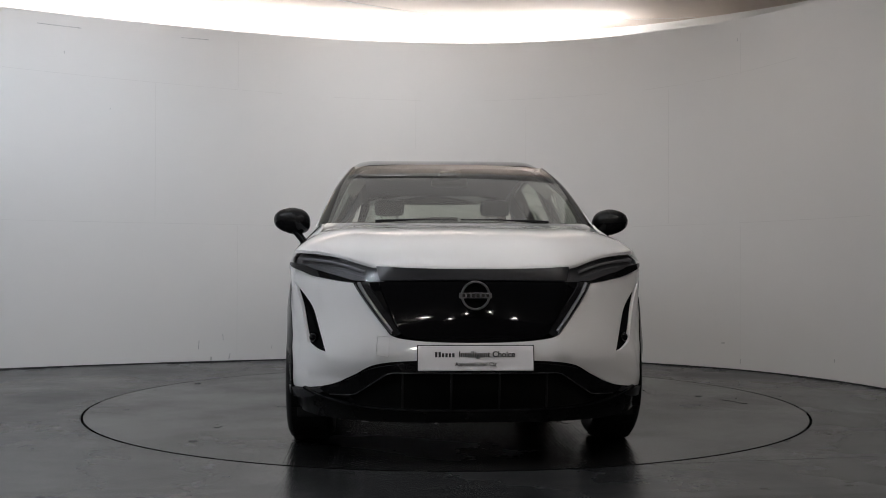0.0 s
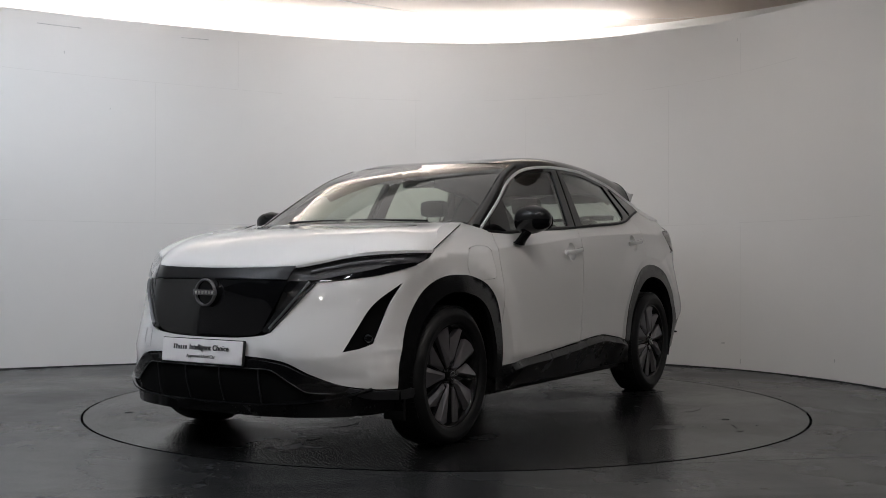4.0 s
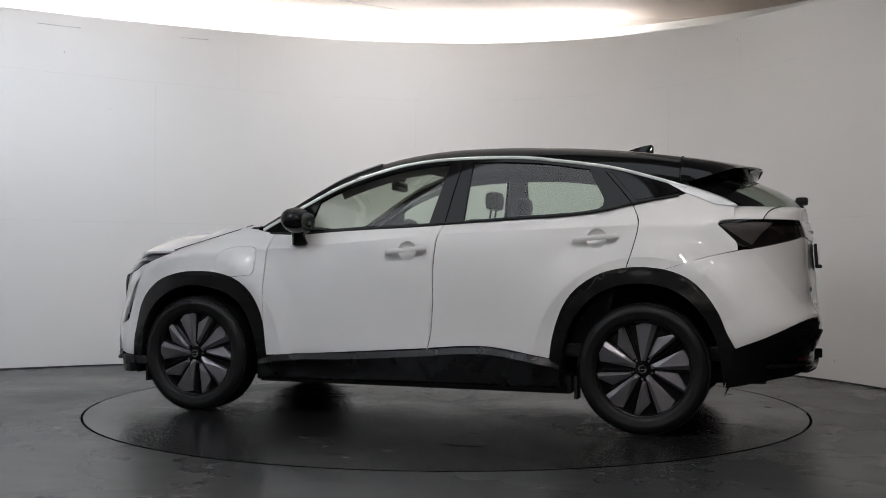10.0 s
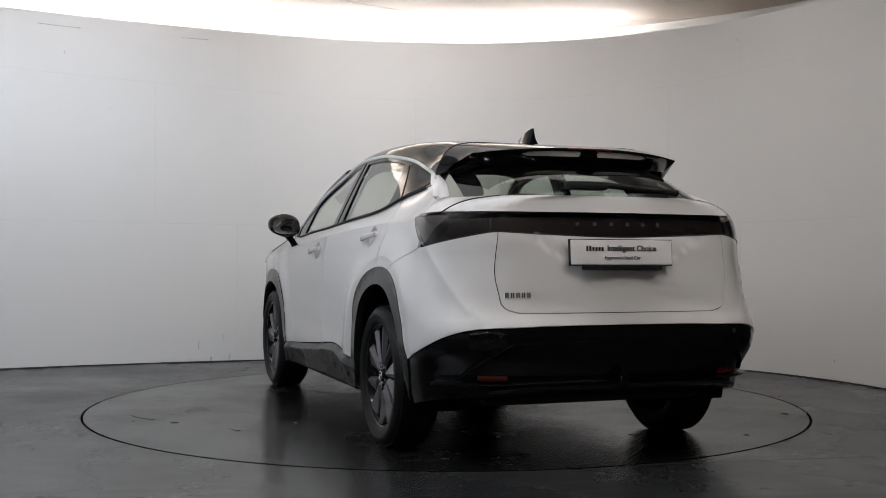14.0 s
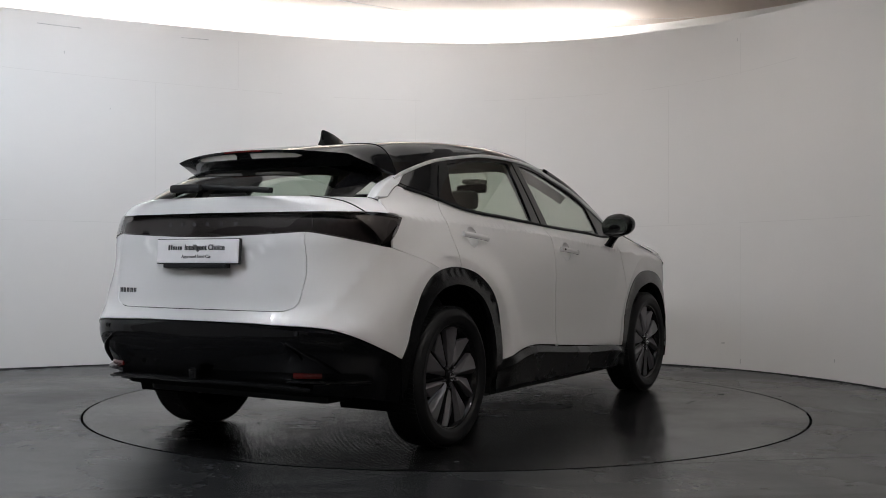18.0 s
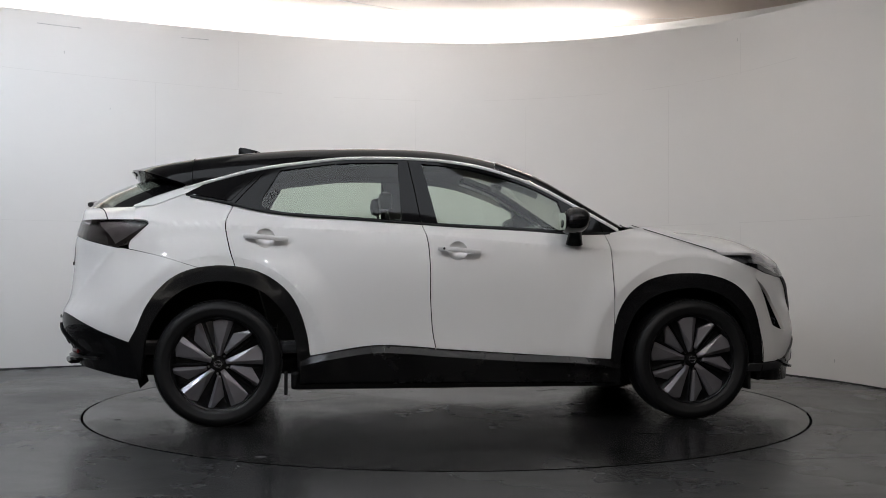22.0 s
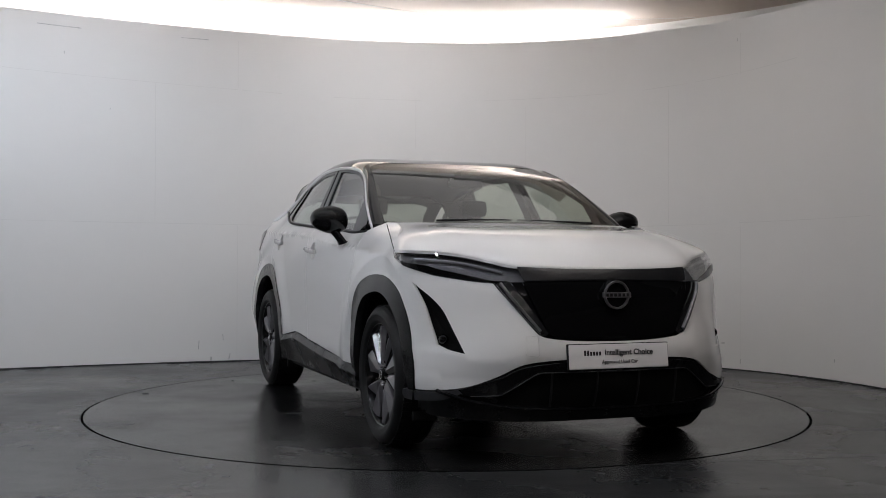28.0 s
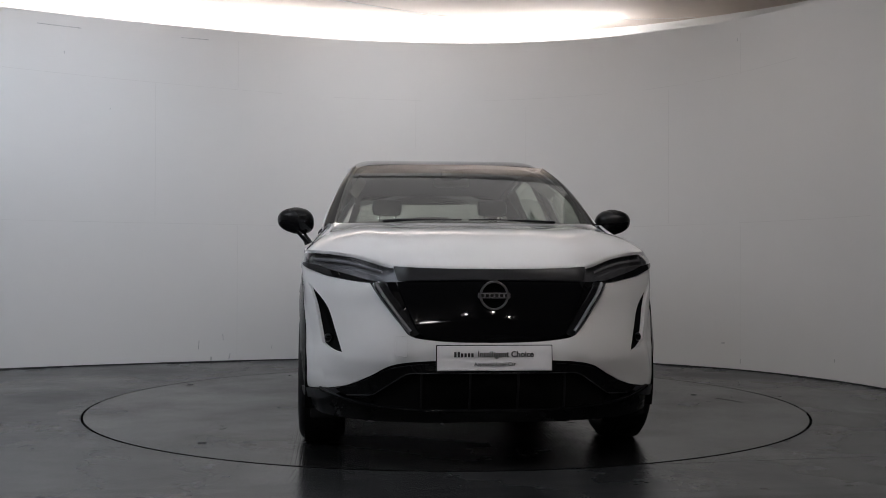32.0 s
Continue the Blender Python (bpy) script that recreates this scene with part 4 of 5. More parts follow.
TAILS = both("tail_light", outline([(A5 - .645, 1.162), (A4 - .2, 1.168), (A3 + .1, 1.168), (sx(-1.775), 1.148)], [(sx(-1.775), 1.148), (A3 - .02, 1.06), (A3 + .07, 1.012)],
                                   [(A3 + .07, 1.012), (A3 + .30, 1.050), (A4 - .15, 1.076), (A5 - .645, 1.080)], [(A5 - .645, 1.080), (A5 - .645, 1.162)], step=0.025), fs, SMOKE, off=0.004, label="smoked tail light wrapping the corner")
skin("tail_light_housing", outline([(sx(-1.79), 1.14), (A3 + .09, 1.02), (A5, 1.06), (2 * A5 - A3 - .09, 1.02), (2 * A5 - sx(-1.79), 1.14)], [(2 * A5 - sx(-1.79), 1.14), (A5, 1.155), (sx(-1.79), 1.14)], step=0.03),
     fs, TAILDARK, car, off=-0.03, thick=0)
lowr = [(sx(-1.855), .475), (A3 + .12, .528), (A3 + .38, .628), (A4 + .05, .646), (A5 - .3, .649), (A5, .650)]
LOWR = skin("rear_diffuser", outline(lowr + rear_mirror(lowr)[1:], [(2 * A5 - sx(-1.855), .475), (2 * A5 - sx(-1.82), .27)], [(2 * A5 - sx(-1.82), .27), (2 * A5 - A3 - .2, .31), (A5 + .4, .345), (A5, .345), (A5 - .4, .345), (A3 + .2, .31), (sx(-1.82), .27)],
                                     [(sx(-1.82), .27), (sx(-1.855), .475)], step=0.025), fs, BLACK, car, off=-0.004, thick=0.03, label="gloss black rear lower bumper")

# dark inner shell behind the seams
both("inner_shell", outline([(sx(1.86), .25), (.8, .25), (0, .25)], [(0, .25), (0, .88)], [(0, .88), (.5, .89), (sx(1.6), .95), (sx(1.2), 1.06), (sx(.9), 1.07), (sx(0), 1.10), (sx(-1.3), 1.19), (sx(-1.8), 1.2), (A4, 1.2), (A5, 1.2)],
                            [(A5, 1.2), (A5, .30)], [(A5, .30), (A4, .30), (sx(-1.83), .30)], flank_s(ARCH_RI[::-1]), [(sx(-.935), .28), (sx(.945), .25)], flank_s(ARCH_FI[::-1]), step=0.05),
     fs, VOID, off=-0.045, thick=0, step=0.08)

# bonnet: lofted from its front edge to the screen
edge_z = curve1([0, .25, .50, .70, .90, 1.10, sx(1.65), sx(1.545)], [.910, .913, .922, .946, .972, .989, .996, .998])
S_TIP = sx(1.545)
lift = lambda t: .44 * t ** .75 * (1 - t) ** 1.7


def bonnet_point(v, t, drop=0.0):
    a = abs(v)
    f = hull(a * S_TIP, edge_z(a * S_TIP))
    c = (1.14 - .10 * a * a, .735 * (1.18 * a - .18 * a * a), 1.152 - .001 * a ** 2)
    b = lift(t) * (1 - min(1, a / .98) ** 2.1) + math.sin(math.pi * t ** .8) ** 2 * (0.004 * math.exp(-((a - .66) / .12) ** 2) - 0.004 * math.exp(-(a / .40) ** 2))
    x = f[0] + (c[0] - f[0]) * t
    y = f[1] + (c[1] - f[1]) * t
    return (x, math.copysign(y, v), f[2] + (c[2] - f[2]) * t + b - drop)


rows = [[bonnet_point(v, t) for v in np.linspace(-1, 1, 97)] for t in np.linspace(0, 1, 49) ** 1.4]
rows = [[bonnet_point(v, 0, 0.015) for v in np.linspace(-1, 1, 97)]] + rows + [[bonnet_point(v, 1, 0.02) for v in np.linspace(-1, 1, 97)]]
BONNET = grid_sheet("bonnet", rows, WHITE, car, "pearl white sculpted bonnet", flip=True)
BONNET.data.set_sharp_from_angle(angle=radians(35))

for sgn in (1, -1):
    edge = [bonnet_point(sgn, t) for t in np.linspace(0, .97, 20)]
    sweep("bonnet_seam", [(p[0], p[1] + sgn * (.004 + .005 * k / 19), p[2] + .004 + .007 * k / 19) for k, p in enumerate(edge)], .0035, .0045, VOID, car)
# windscreen, pillars, roof
scr_c = spline([(1.148, 0, 1.152), (.916, 0, 1.281), (.73, 0, 1.379), (.544, 0, 1.466), (.27, 0, 1.553)], 6)
scr_e = spline([(1.02, .738, 1.131), (.81, .708, 1.256), (.63, .676, 1.366), (.46, .640, 1.459), (.25, .600, 1.536)], 6)


def loft(c, e, u, p=2.2):
    a = abs(u)
    return (c[0] + (e[0] - c[0]) * a ** p, e[1] * u, c[2] + (e[2] - c[2]) * a ** p)


rows = [[loft(c, e, u) for u in np.linspace(-1, 1, 33)] for c, e in zip(scr_c, scr_e)]
WINDSCREEN = grid_sheet("windscreen", rows, SCREEN, car, "large raked windscreen", flip=False)


def rail(x):
    p = flank(x, rail_z(x)) if x > 0.9 else pane(x, rail_z(x))
    return p


RAIL_XS = list(np.linspace(.955, -1.60, 66))
rail_pts = [rail(x) for x in RAIL_XS]
for sgn in (1, -1):
    sweep("roof_strip", [(p[0], sgn * (p[1] + .004), p[2]) for p in rail_pts], 0.012, 0.018, SILVER, car, "satin silver strip along the roof line")
# a pillars
for sgn in (1, -1):
    rows = []
    for i, e in enumerate(scr_e):
        t = i / (len(scr_e) - 1)
        x = .945 - t * (.945 - .23)
        r = rail(x)
        rows.append([(r[0], sgn * r[1], r[2] + .006), (r[0] * .6 + e[0] * .4, sgn * (r[1] * .55 + e[1] * .45 + .012), r[2] * .5 + e[2] * .5 + .014), (e[0], sgn * e[1], e[2] + .002), (e[0] - .01, sgn * (e[1] - .012), e[2] - .02)])
    grid_sheet("a_pillar", rows, BLACK, car, "gloss black windscreen pillar", flip=sgn > 0)
roof_c = curve1([.37, .172, -.014, -.2, -.386, -.572, -.758, -.944, -1.13, -1.316, -1.502, -1.62], [1.527, 1.572, 1.599, 1.616, 1.622, 1.622, 1.617, 1.610, 1.596, 1.578, 1.553, 1.535])


def roof_point(x, u):
    r = rail(min(x, .30))
    zc = roof_c(x)
    a = abs(u)
    xx = x - .05 * a ** 2 * max(0, 1 - (.37 - x) / .4)
    return (xx, r[1] * u, r[2] + .008 + (zc - r[2] - .008) * (1 - a ** 12))


us = np.sign(np.linspace(-1, 1, 61)) * np.abs(np.linspace(-1, 1, 61)) ** 0.5
rows = [[roof_point(x, u) for u in us] for x in np.linspace(.27, -1.56, 50)]
ROOF = grid_sheet("roof", rows, BLACK, car, "gloss black roof", flip=True)


TIPGREY = material("smoky_grey_reflector", (0.20, 0.19, 0.19), 0.3, 0.2, vary=0.1, vary_scale=20)
# pale tone carries the brightness that shows through the spoiler's open slots
SLOT_PALE = material("pale_slot_light", (0.72, 0.69, 0.64), 0.5, vary=0.08, vary_scale=12)
# ---- side windows ----
DLO_LOW = [(.935, 1.112), (.78, 1.103), (.65, 1.104), (.51, 1.114), (.3, 1.126), (-.01, 1.140), (-.34, 1.161), (-.67, 1.182), (-1.0, 1.203), (-1.17, 1.226), (-1.33, 1.266), (-1.585, 1.318)]
rz = lambda x, d: (x, rail_z(x) - d)
dlo_top = [rz(x, .010) for x in (-1.60, -1.5, -1.36, -1.2, -1.03, -.86, -.69, -.5, -.3, -.1, .08, .25, .4, .55, .7, .83, .945)]
F_HOLE = outline([(.645, 1.119), (.3, 1.141), (-.135, 1.160)], [(-.135, 1.160), (-.215, rail_z(-.215) - .027)], [rz(x, .027) for x in (-.215, -.05, .12, .28, .44, .60)], [rz(.60, .027), (.645, 1.119)], step=0.03)
R_HOLE = outline([(-.345, 1.173), (-.67, 1.195), (-1.0, 1.216), (-1.125, 1.236)], [(-1.125, 1.236), (-1.150, 1.26), (-1.146, 1.305)], [(-1.146, 1.305), (-1.048, rail_z(-1.048) - .027)],
                 [rz(x, .027) for x in (-1.048, -.9, -.75, -.55, -.356)], [rz(-.356, .027), (-.345, 1.173)], step=0.03)
SURROUND = both("window_surround", outline(DLO_LOW, dlo_top, step=0.03), pane, BLACK, off=0.0, holes=[F_HOLE, R_HOLE], thick=0.025, label="gloss black window surround and pillars")
both("side_window", F_HOLE, pane, GLASS, off=-0.008, thick=0, label="lightly tinted front side window")
both("side_window", R_HOLE, pane, PRIVACY, off=-0.008, thick=0, label="tinted rear side window")
for sgn in (1, -1):
    sweep("window_seal", [(p[0], sgn * (p[1] + .003), p[2]) for p in (pane(x, belt_z(x) + .004) for x in np.linspace(.90, -1.56, 40))], 0.012, 0.014, MATTE, car)
    for seam in ([(-.232, 1.16), (-.262, 1.35), (-.296, 1.535)], [(-1.312, 1.26), (-1.235, 1.35), (-1.142, 1.452)], [(.862, 1.11), (.842, 1.18)]):
        sweep("door_seam", [(q[0], sgn * (q[1] + .0015), q[2]) for q in (pane(a, b) for a, b in resample(seam, .03))], 0.005, 0.004, VOID, car)
QWIN = outline([(-1.225, 1.395), (-1.165, 1.458)], [rz(-1.165, .030), rz(-1.36, .030), rz(-1.575, .020)], [rz(-1.575, .020), (-1.55, 1.325), (-1.335, 1.282)], [(-1.325, 1.285), (-1.225, 1.395)], step=0.03)
both("quarter_window", QWIN, pane, BLACK, off=0.003, thick=0.006, label="blacked-out rear quarter window")

# ---- rear window, deck, spoiler ----
rw_c = spline([(-1.62, 0, 1.500), (-1.78, 0, 1.462), (-1.925, 0, 1.418), (-2.08, 0, 1.350), (-2.195, 0, 1.275), (-2.225, 0, 1.244)], 6)
rw_e = spline([(-1.56, .585, 1.386), (-1.63, .592, 1.362), (-1.70, .600, 1.332), (-1.78, .610, 1.296), (-1.86, .622, 1.262), (-1.90, .630, 1.244)], 6)
rows = [[loft(c, e, u, 2.0 + 3.0 * k / (len(rw_c) - 1)) for u in np.linspace(-1, 1, 41)] for k, (c, e) in enumerate(zip(rw_c, rw_e))]
REARWIN = grid_sheet("rear_window", rows, REARGLASS, car, "steep tinted rear window")
# dark printed borders at the window's sides
for sgn in (1, -1):
    rws = [[(p[0], p[1], p[2] + .003) for p in (loft(c, e, sgn * u, 2.0 + 3.0 * k / (len(rw_c) - 1)) for u in np.linspace(.84 + .08 * k / (len(rw_c) - 1), 1, 9))] for k, (c, e) in enumerate(zip(rw_c, rw_e))]
    grid_sheet("window_border", rws, BLACK, REARWIN, "black printed border of the rear window", flip=sgn < 0)
rws = [[(p[0], p[1], p[2] + .003) for p in (loft(c, e, u, 2.0 + 3.0 * k / (len(rw_c) - 1)) for u in np.linspace(-1, 1, 41))] for k, (c, e) in enumerate(zip(rw_c, rw_e)) if k < 11]
grid_sheet("window_border", rws, BLACK, REARWIN, "black printed upper border of the rear window")
S_D = sx(-1.86)
rows = []
for v in np.linspace(-1, 1, 61):
    a = abs(v)
    top = np.array(loft(rw_c[-1], rw_e[-1], a, 5.0))
    if a > .93:
        top = top + np.array((0.04, .075, .0)) * (a - .93) / .07
    low = np.array(hull(A5 - (A5 - S_D) * a, 1.168))
    col = []
    for t in np.linspace(0, 1, 9):
        p = top + (low - top) * t
        out = np.array(hull(A5 - (A5 - S_D) * a, 1.2)) - top
        out[2] = 0
        p = p + out * 0.28 * math.sin(math.pi * t) * (1 - t * .3) * (1 - a ** 4) + np.array((0, 0, .012 * math.sin(math.pi * t)))
        col.append((p[0], math.copysign(p[1], v) if v else 0, p[2]))
    rows.append(col)
rows = [[(p[0], p[1], p[2]) for p in r] for r in rows]
for k in (5, 55):
    sweep("tailgate_seam", [(p[0] - .001, p[1] * 1.002, p[2] + .001) for p in rows[k][:9]], .005, .005, VOID, car, up=(1, 0, .5))
DECK = grid_sheet("tail_deck", rows, WHITE, car, "pearl white deck under the rear window")
# broad flat ends of the roof strips beside the rear window
END_TOP = [(x, rail_z(x) + .004) for x in (-1.50, -1.58, -1.66, -1.74, -1.81, -1.868)]
END_LOW = [(-1.868, 1.246), (-1.82, 1.247), (-1.757, 1.254), (-1.64, 1.304), (-1.58, 1.328), (-1.50, rail_z(-1.50) - .012)]
both("pillar_strip", outline(END_TOP, END_LOW[:3], END_LOW[2:], step=0.022), flank, PALESTRIP, off=.004, thick=.02, label="broad satin pale end of the roof strip")
for sgn in (1, -1):
    rws = []
    for x in np.linspace(-1.50, -1.868, 14):
        t = (-1.50 - x) / .368
        r = np.array(flank(x, rail_z(x)))
        w = .012 + .040 * t
        e = max(0, (t - .7) / .3) ** 2 * .016
        rws.append([(r[0], sgn * (r[1] + .004), r[2] + .003 - e), (r[0], sgn * (r[1] - .004), r[2] + .007 - e), (r[0] - .008, sgn * (r[1] - w), r[2] + .006 + w * .2 - e), (r[0] - .008, sgn * (r[1] - w - .012), r[2] - .012 - e)])
    grid_sheet("pillar_edge", rws, PALESTRIP, car, "rounded edge of the roof strip beside the rear window", flip=sgn < 0)

NU, NT = 57, 13
RIMS = np.sign(np.linspace(-1, 1, NU)) * np.abs(np.linspace(-1, 1, NU)) ** 0.6


def visor_top(t, u):
    a = abs(u)
    r0 = roof_point(-1.56, u)
    tip = (-1.968 + .125 * a ** 2.4, .562 * u, 1.492 - .030 * a ** 2.2)
    p = [r0[k] + (tip[k] - r0[k]) * t for k in range(3)]
    p[2] += .008 * math.sin(math.pi * t) * (1 - a ** 4)
    return tuple(p)


def visor_low(t, u):
    """The underside: a slanted face that runs from the lip forwards and down to the glass."""
    a = abs(u)
    p = visor_top(t, u)
    x = p[0] + (.050 + .060 * a * a) * t
    z = p[2] - (.010 + .082 * t) * (1 - .45 * a ** 2)
    return (x, p[1], z)


rows = [[visor_top(i / (NT - 1), u) for u in RIMS] for i in range(NT)]
face_a, face_b = [visor_top(1, u) for u in RIMS], [visor_low(1, u) for u in RIMS]
for f in (.12, .5, .9):
    rows.append([tuple(a[k] + (b[k] - a[k]) * f + (-.006 if k == 0 else 0) for k in range(3)) for a, b in zip(face_a, face_b)])
rows += [[visor_low(i / (NT - 1), u) for u in RIMS] for i in range(NT - 1, -1, -1)]
SPOILER = grid_sheet("roof_spoiler", rows, BLACK, car, "gloss black roof spoiler with two slots", flip=True)
for sgn in (1, -1):
    ends = [visor_top(i / (NT - 1), sgn) for i in range(NT)] + [visor_low(i / (NT - 1), sgn) for i in range(NT)]
    mesh_from("spoiler_end", ends, [[i, i + 1, NT + i + 1, NT + i] for i in range(NT - 1)], BLACK, SPOILER, False)
SPOILER.data.set_sharp_from_angle(angle=radians(38))


def visor_face(y, f, d=.0):
    u = y / .562
    a, b = visor_top(1, u), visor_low(1, u)
    return (a[0] + (b[0] - a[0]) * f - .007 - d, y, a[2] + (b[2] - a[2]) * f)


sweep("brake_light", [visor_face(y, .06) for y in np.linspace(-.12, .12, 9)], 0.008, 0.008, RED, SPOILER, "slim dark red high brake light")
for sgn in (1, -1):
    ring_s = [(sgn * a, b) for a, b in outline([(.05, .15), (.20, .14), (.31, .17)], [(.31, .17), (.345, .30), (.31, .46)], [(.31, .46), (.18, .48), (.05, .48)], [(.05, .48), (.04, .30), (.05, .15)], step=.02)]
    vv = [visor_face(y, f, .003) for y, f in ring_s]
    rws = []
    for y in np.linspace(.045, .34, 15):
        c = max(0, (y - .26) / .08)
        rws.append([visor_face(sgn * y, f, .002) for f in np.linspace(.145 + .10 * c * c, .48 - .12 * c * c, 7)])
    # closed pale sheet, coloured like the bright wall seen through the slot
    grid_sheet("slot_light_insert", rws, SLOT_PALE, SPOILER, "pale insert with the light seen through the slot in its colour", flip=sgn > 0)
    sweep("slot_edge", vv, .006, .006, BLACK, SPOILER, up=(1, 0, 0), closed=True)
    sweep("roof_seam", [(a, sgn * b, c + .0015) for a, b, c in (roof_point(-1.555, u) for u in np.linspace(.05, .995, 24))], 0.004, 0.004, VOID, car)
# aerial fin
bm = bmesh.new()
ring_pts = []
for k, (x, w, z) in enumerate([(-1.125, .004, 1.605), (-1.17, .022, 1.618), (-1.22, .026, 1.634), (-1.275, .024, 1.647), (-1.315, .016, 1.652), (-1.325, .010, 1.640), (-1.326, .022, 1.598)]):
    zb = roof_c(x) - .006
    ring_pts.append([bm.verts.new((x, s * w * f, zb + (z + .012 - zb) * h)) for s, f, h in ((1, 1.3, 0), (1, .9, .5), (1, .25, 1), (-1, .25, 1), (-1, .9, .5), (-1, 1.3, 0))])
for a, b in zip(ring_pts, ring_pts[1:]):
    for j in range(5):
        bm.faces.new([a[j], a[j + 1], b[j + 1], b[j]])
bm.faces.new(ring_pts[0])
bm.faces.new(ring_pts[-1][::-1])
part("aerial_fin", bm, BLACK, car, "black shark fin aerial", smooth=50)
# rear wiper
sweep("rear_wiper", [(-2.195 + .10 * (y - .06) ** 2, y, 1.300 - .07 * abs(y - .06)) for y in np.linspace(.20, -.36, 14)], 0.034, 0.026, MATTE, car, "black rear wiper arm and blade")
bm = bmesh.new()
box_bm(bm, -2.235, -2.165, .04, .24, 1.272, 1.312, 0.014)
part("wiper_cover", bm, MATTE, car, "chunky black wiper cover", smooth=40)


# ---- wheels ----
def wheel_parts(name, turn, label):
    """A wheel with its hub at the origin, the outside towards +y."""
    w = new(name)
    w.parent = car
    R, RIM = 0.357, 0.265
    prof = [(RIM - .012, -.10), (RIM + .02, -.112), (RIM + .055, -.118), (R - .03, -.108), (R - .010, -.095), (R - .002, -.06), (R, 0), (R - .002, .06), (R - .010, .092), (R - .022, .104), (R - .036, .111),
            (RIM + .044, .116), (RIM + .040, .1135), (RIM + .018, .112), (RIM + .006, .106), (RIM, .098), (RIM - .006, .09)]
    rows = []
    for r, y in prof:
        rows.append([(r * math.cos(2 * math.pi * k / 72), y, r * math.sin(2 * math.pi * k / 72)) for k in range(72)])
    t = grid_sheet("tyre", rows, RUBBER, w, "black road tyre with fine tread", closed=True, flip=True)
    # tread blocks
    bm = bmesh.new()
    for k in range(90):
        a = 2 * math.pi * k / 90
        for y0, y1, sk in ((-.088, -.050, .01), (-.042, -.004, -.012), (.004, .042, .012), (.050, .088, -.01)):
            m = Matrix.Rotation(-a, 4, "Y") @ Matrix.Translation((R - .0005, 0, 0)) @ Matrix.Rotation(sk * 18, 4, "X")
            box_bm(bm, -.004, .0008, y0, y1, -.0105, .0105, 0, m)
    part("tread", bm, RUBBER, w)
    # barrel, disc face
    rows = [[(r * math.cos(2 * math.pi * k / 64), y, r * math.sin(2 * math.pi * k / 64)) for k in range(64)] for r, y in
            ((RIM - .014, -.10), (RIM - .03, -.05), (RIM - .028, .02), (RIM - .02, .06), (RIM - .012, .088), (RIM - .004, .096), (RIM + .002, .092))]
    grid_sheet("rim", rows, RIMBLACK, w, "gloss black alloy rim", closed=True, flip=True)
    rows = [[(r * math.cos(2 * math.pi * k / 64), y, r * math.sin(2 * math.pi * k / 64)) for k in range(64)] for r, y in
            ((RIM - .02, .045), (.19, .050), (.12, .056), (.08, .060), (.05, .064), (.001, .066))]
    grid_sheet("wheel_disc", rows, RIMBLACK, w, closed=True, flip=True)

    def pol(r, a, y):
        return Vector((-r * math.cos(a), y, r * math.sin(a)))
    for k in range(5):
        for big in (True, False):
            a0 = radians(turn + 72 * k + (0 if big else -33))
            d = radians
            bm = bmesh.new()
            if big:
                pts = [pol(.044, a0 + d(16), .074), pol(.046, a0 - d(14), .074), pol(.250, a0 - d(13.5), .070), pol(.2535, a0 + d(3), .080), pol(.238, a0 + d(13.5), .074)]
                top, mid = pol(.078, a0 - d(3), .090), pol(.247, a0 - d(7), .090)
            else:
                pts = [pol(.072, a0 + d(15), .072), pol(.066, a0 - d(2), .074), pol(.2535, a0 - d(10), .070), pol(.250, a0 - d(3), .080), pol(.188, a0 + d(13), .070)]
                top, mid = pol(.090, a0 + d(3), .088), pol(.244, a0 - d(6), .090)
            vs = [bm.verts.new(p) for p in pts]
            c1, c2 = bm.verts.new(top), bm.verts.new(mid)
            lows = [bm.verts.new(p - Vector((0, .030, 0))) for p in pts]
            for i in range(5):
                j = (i + 1) % 5
                bm.faces.new([vs[i], vs[j], lows[j], lows[i]])
            for loop in ((vs[0], vs[1], c1), (vs[1], vs[2], c2, c1), (vs[2], vs[3], c2), (vs[3], vs[4], c2), (vs[4], vs[0], c1, c2)):
                bm.faces.new(loop)
            part("blade", bm, RIMGREY, w, "grey faceted wheel blade")
            # thin black bar in the gap beside the blade
            b1 = bmesh.new()
            g = a0 - d(17 if big else 14)
            q = [pol(.062, g + d(2), .078), pol(.062, g - d(6), .070), pol(.250, g - d(1.5), .060), pol(.250, g + d(1), .072)]
            f1 = [b1.verts.new(p) for p in q]
            f2 = [b1.verts.new(p - Vector((0, .03, 0))) for p in q]
            b1.faces.new(f1)
            for i in range(4):
                b1.faces.new([f1[i], f1[(i + 1) % 4], f2[(i + 1) % 4], f2[i]])
            part("spoke", b1, RIMBLACK, w)
        a = radians(turn + 72 * k - 33)
        bm = bmesh.new()
        bmesh.ops.create_cone(bm, cap_ends=True, segments=10, radius1=.009, radius2=.007, depth=.016, matrix=Matrix.Translation(pol(.054, a, .080)) @ Matrix.Rotation(radians(-90), 4, "X"))
        part("wheel_nut", bm, CHROME, w)
    bm = bmesh.new()
    bmesh.ops.create_cone(bm, cap_ends=True, segments=36, radius1=.033, radius2=.028, depth=.016, matrix=Matrix.Translation((0, .084, 0)) @ Matrix.Rotation(radians(-90), 4, "X"))
    cap = part("centre_cap", bm, RIMBLACK, w, smooth=40)
    sweep("cap_ring", [(.020 * math.cos(2 * math.pi * k / 28), .0925, .020 * math.sin(2 * math.pi * k / 28)) for k in range(28)], .004, .003, CHROME, w, up=(0, 1, 0), closed=True)
    bm = bmesh.new()
    box_bm(bm, -.024, .024, .0915, .0945, -.0035, .0035, .001)
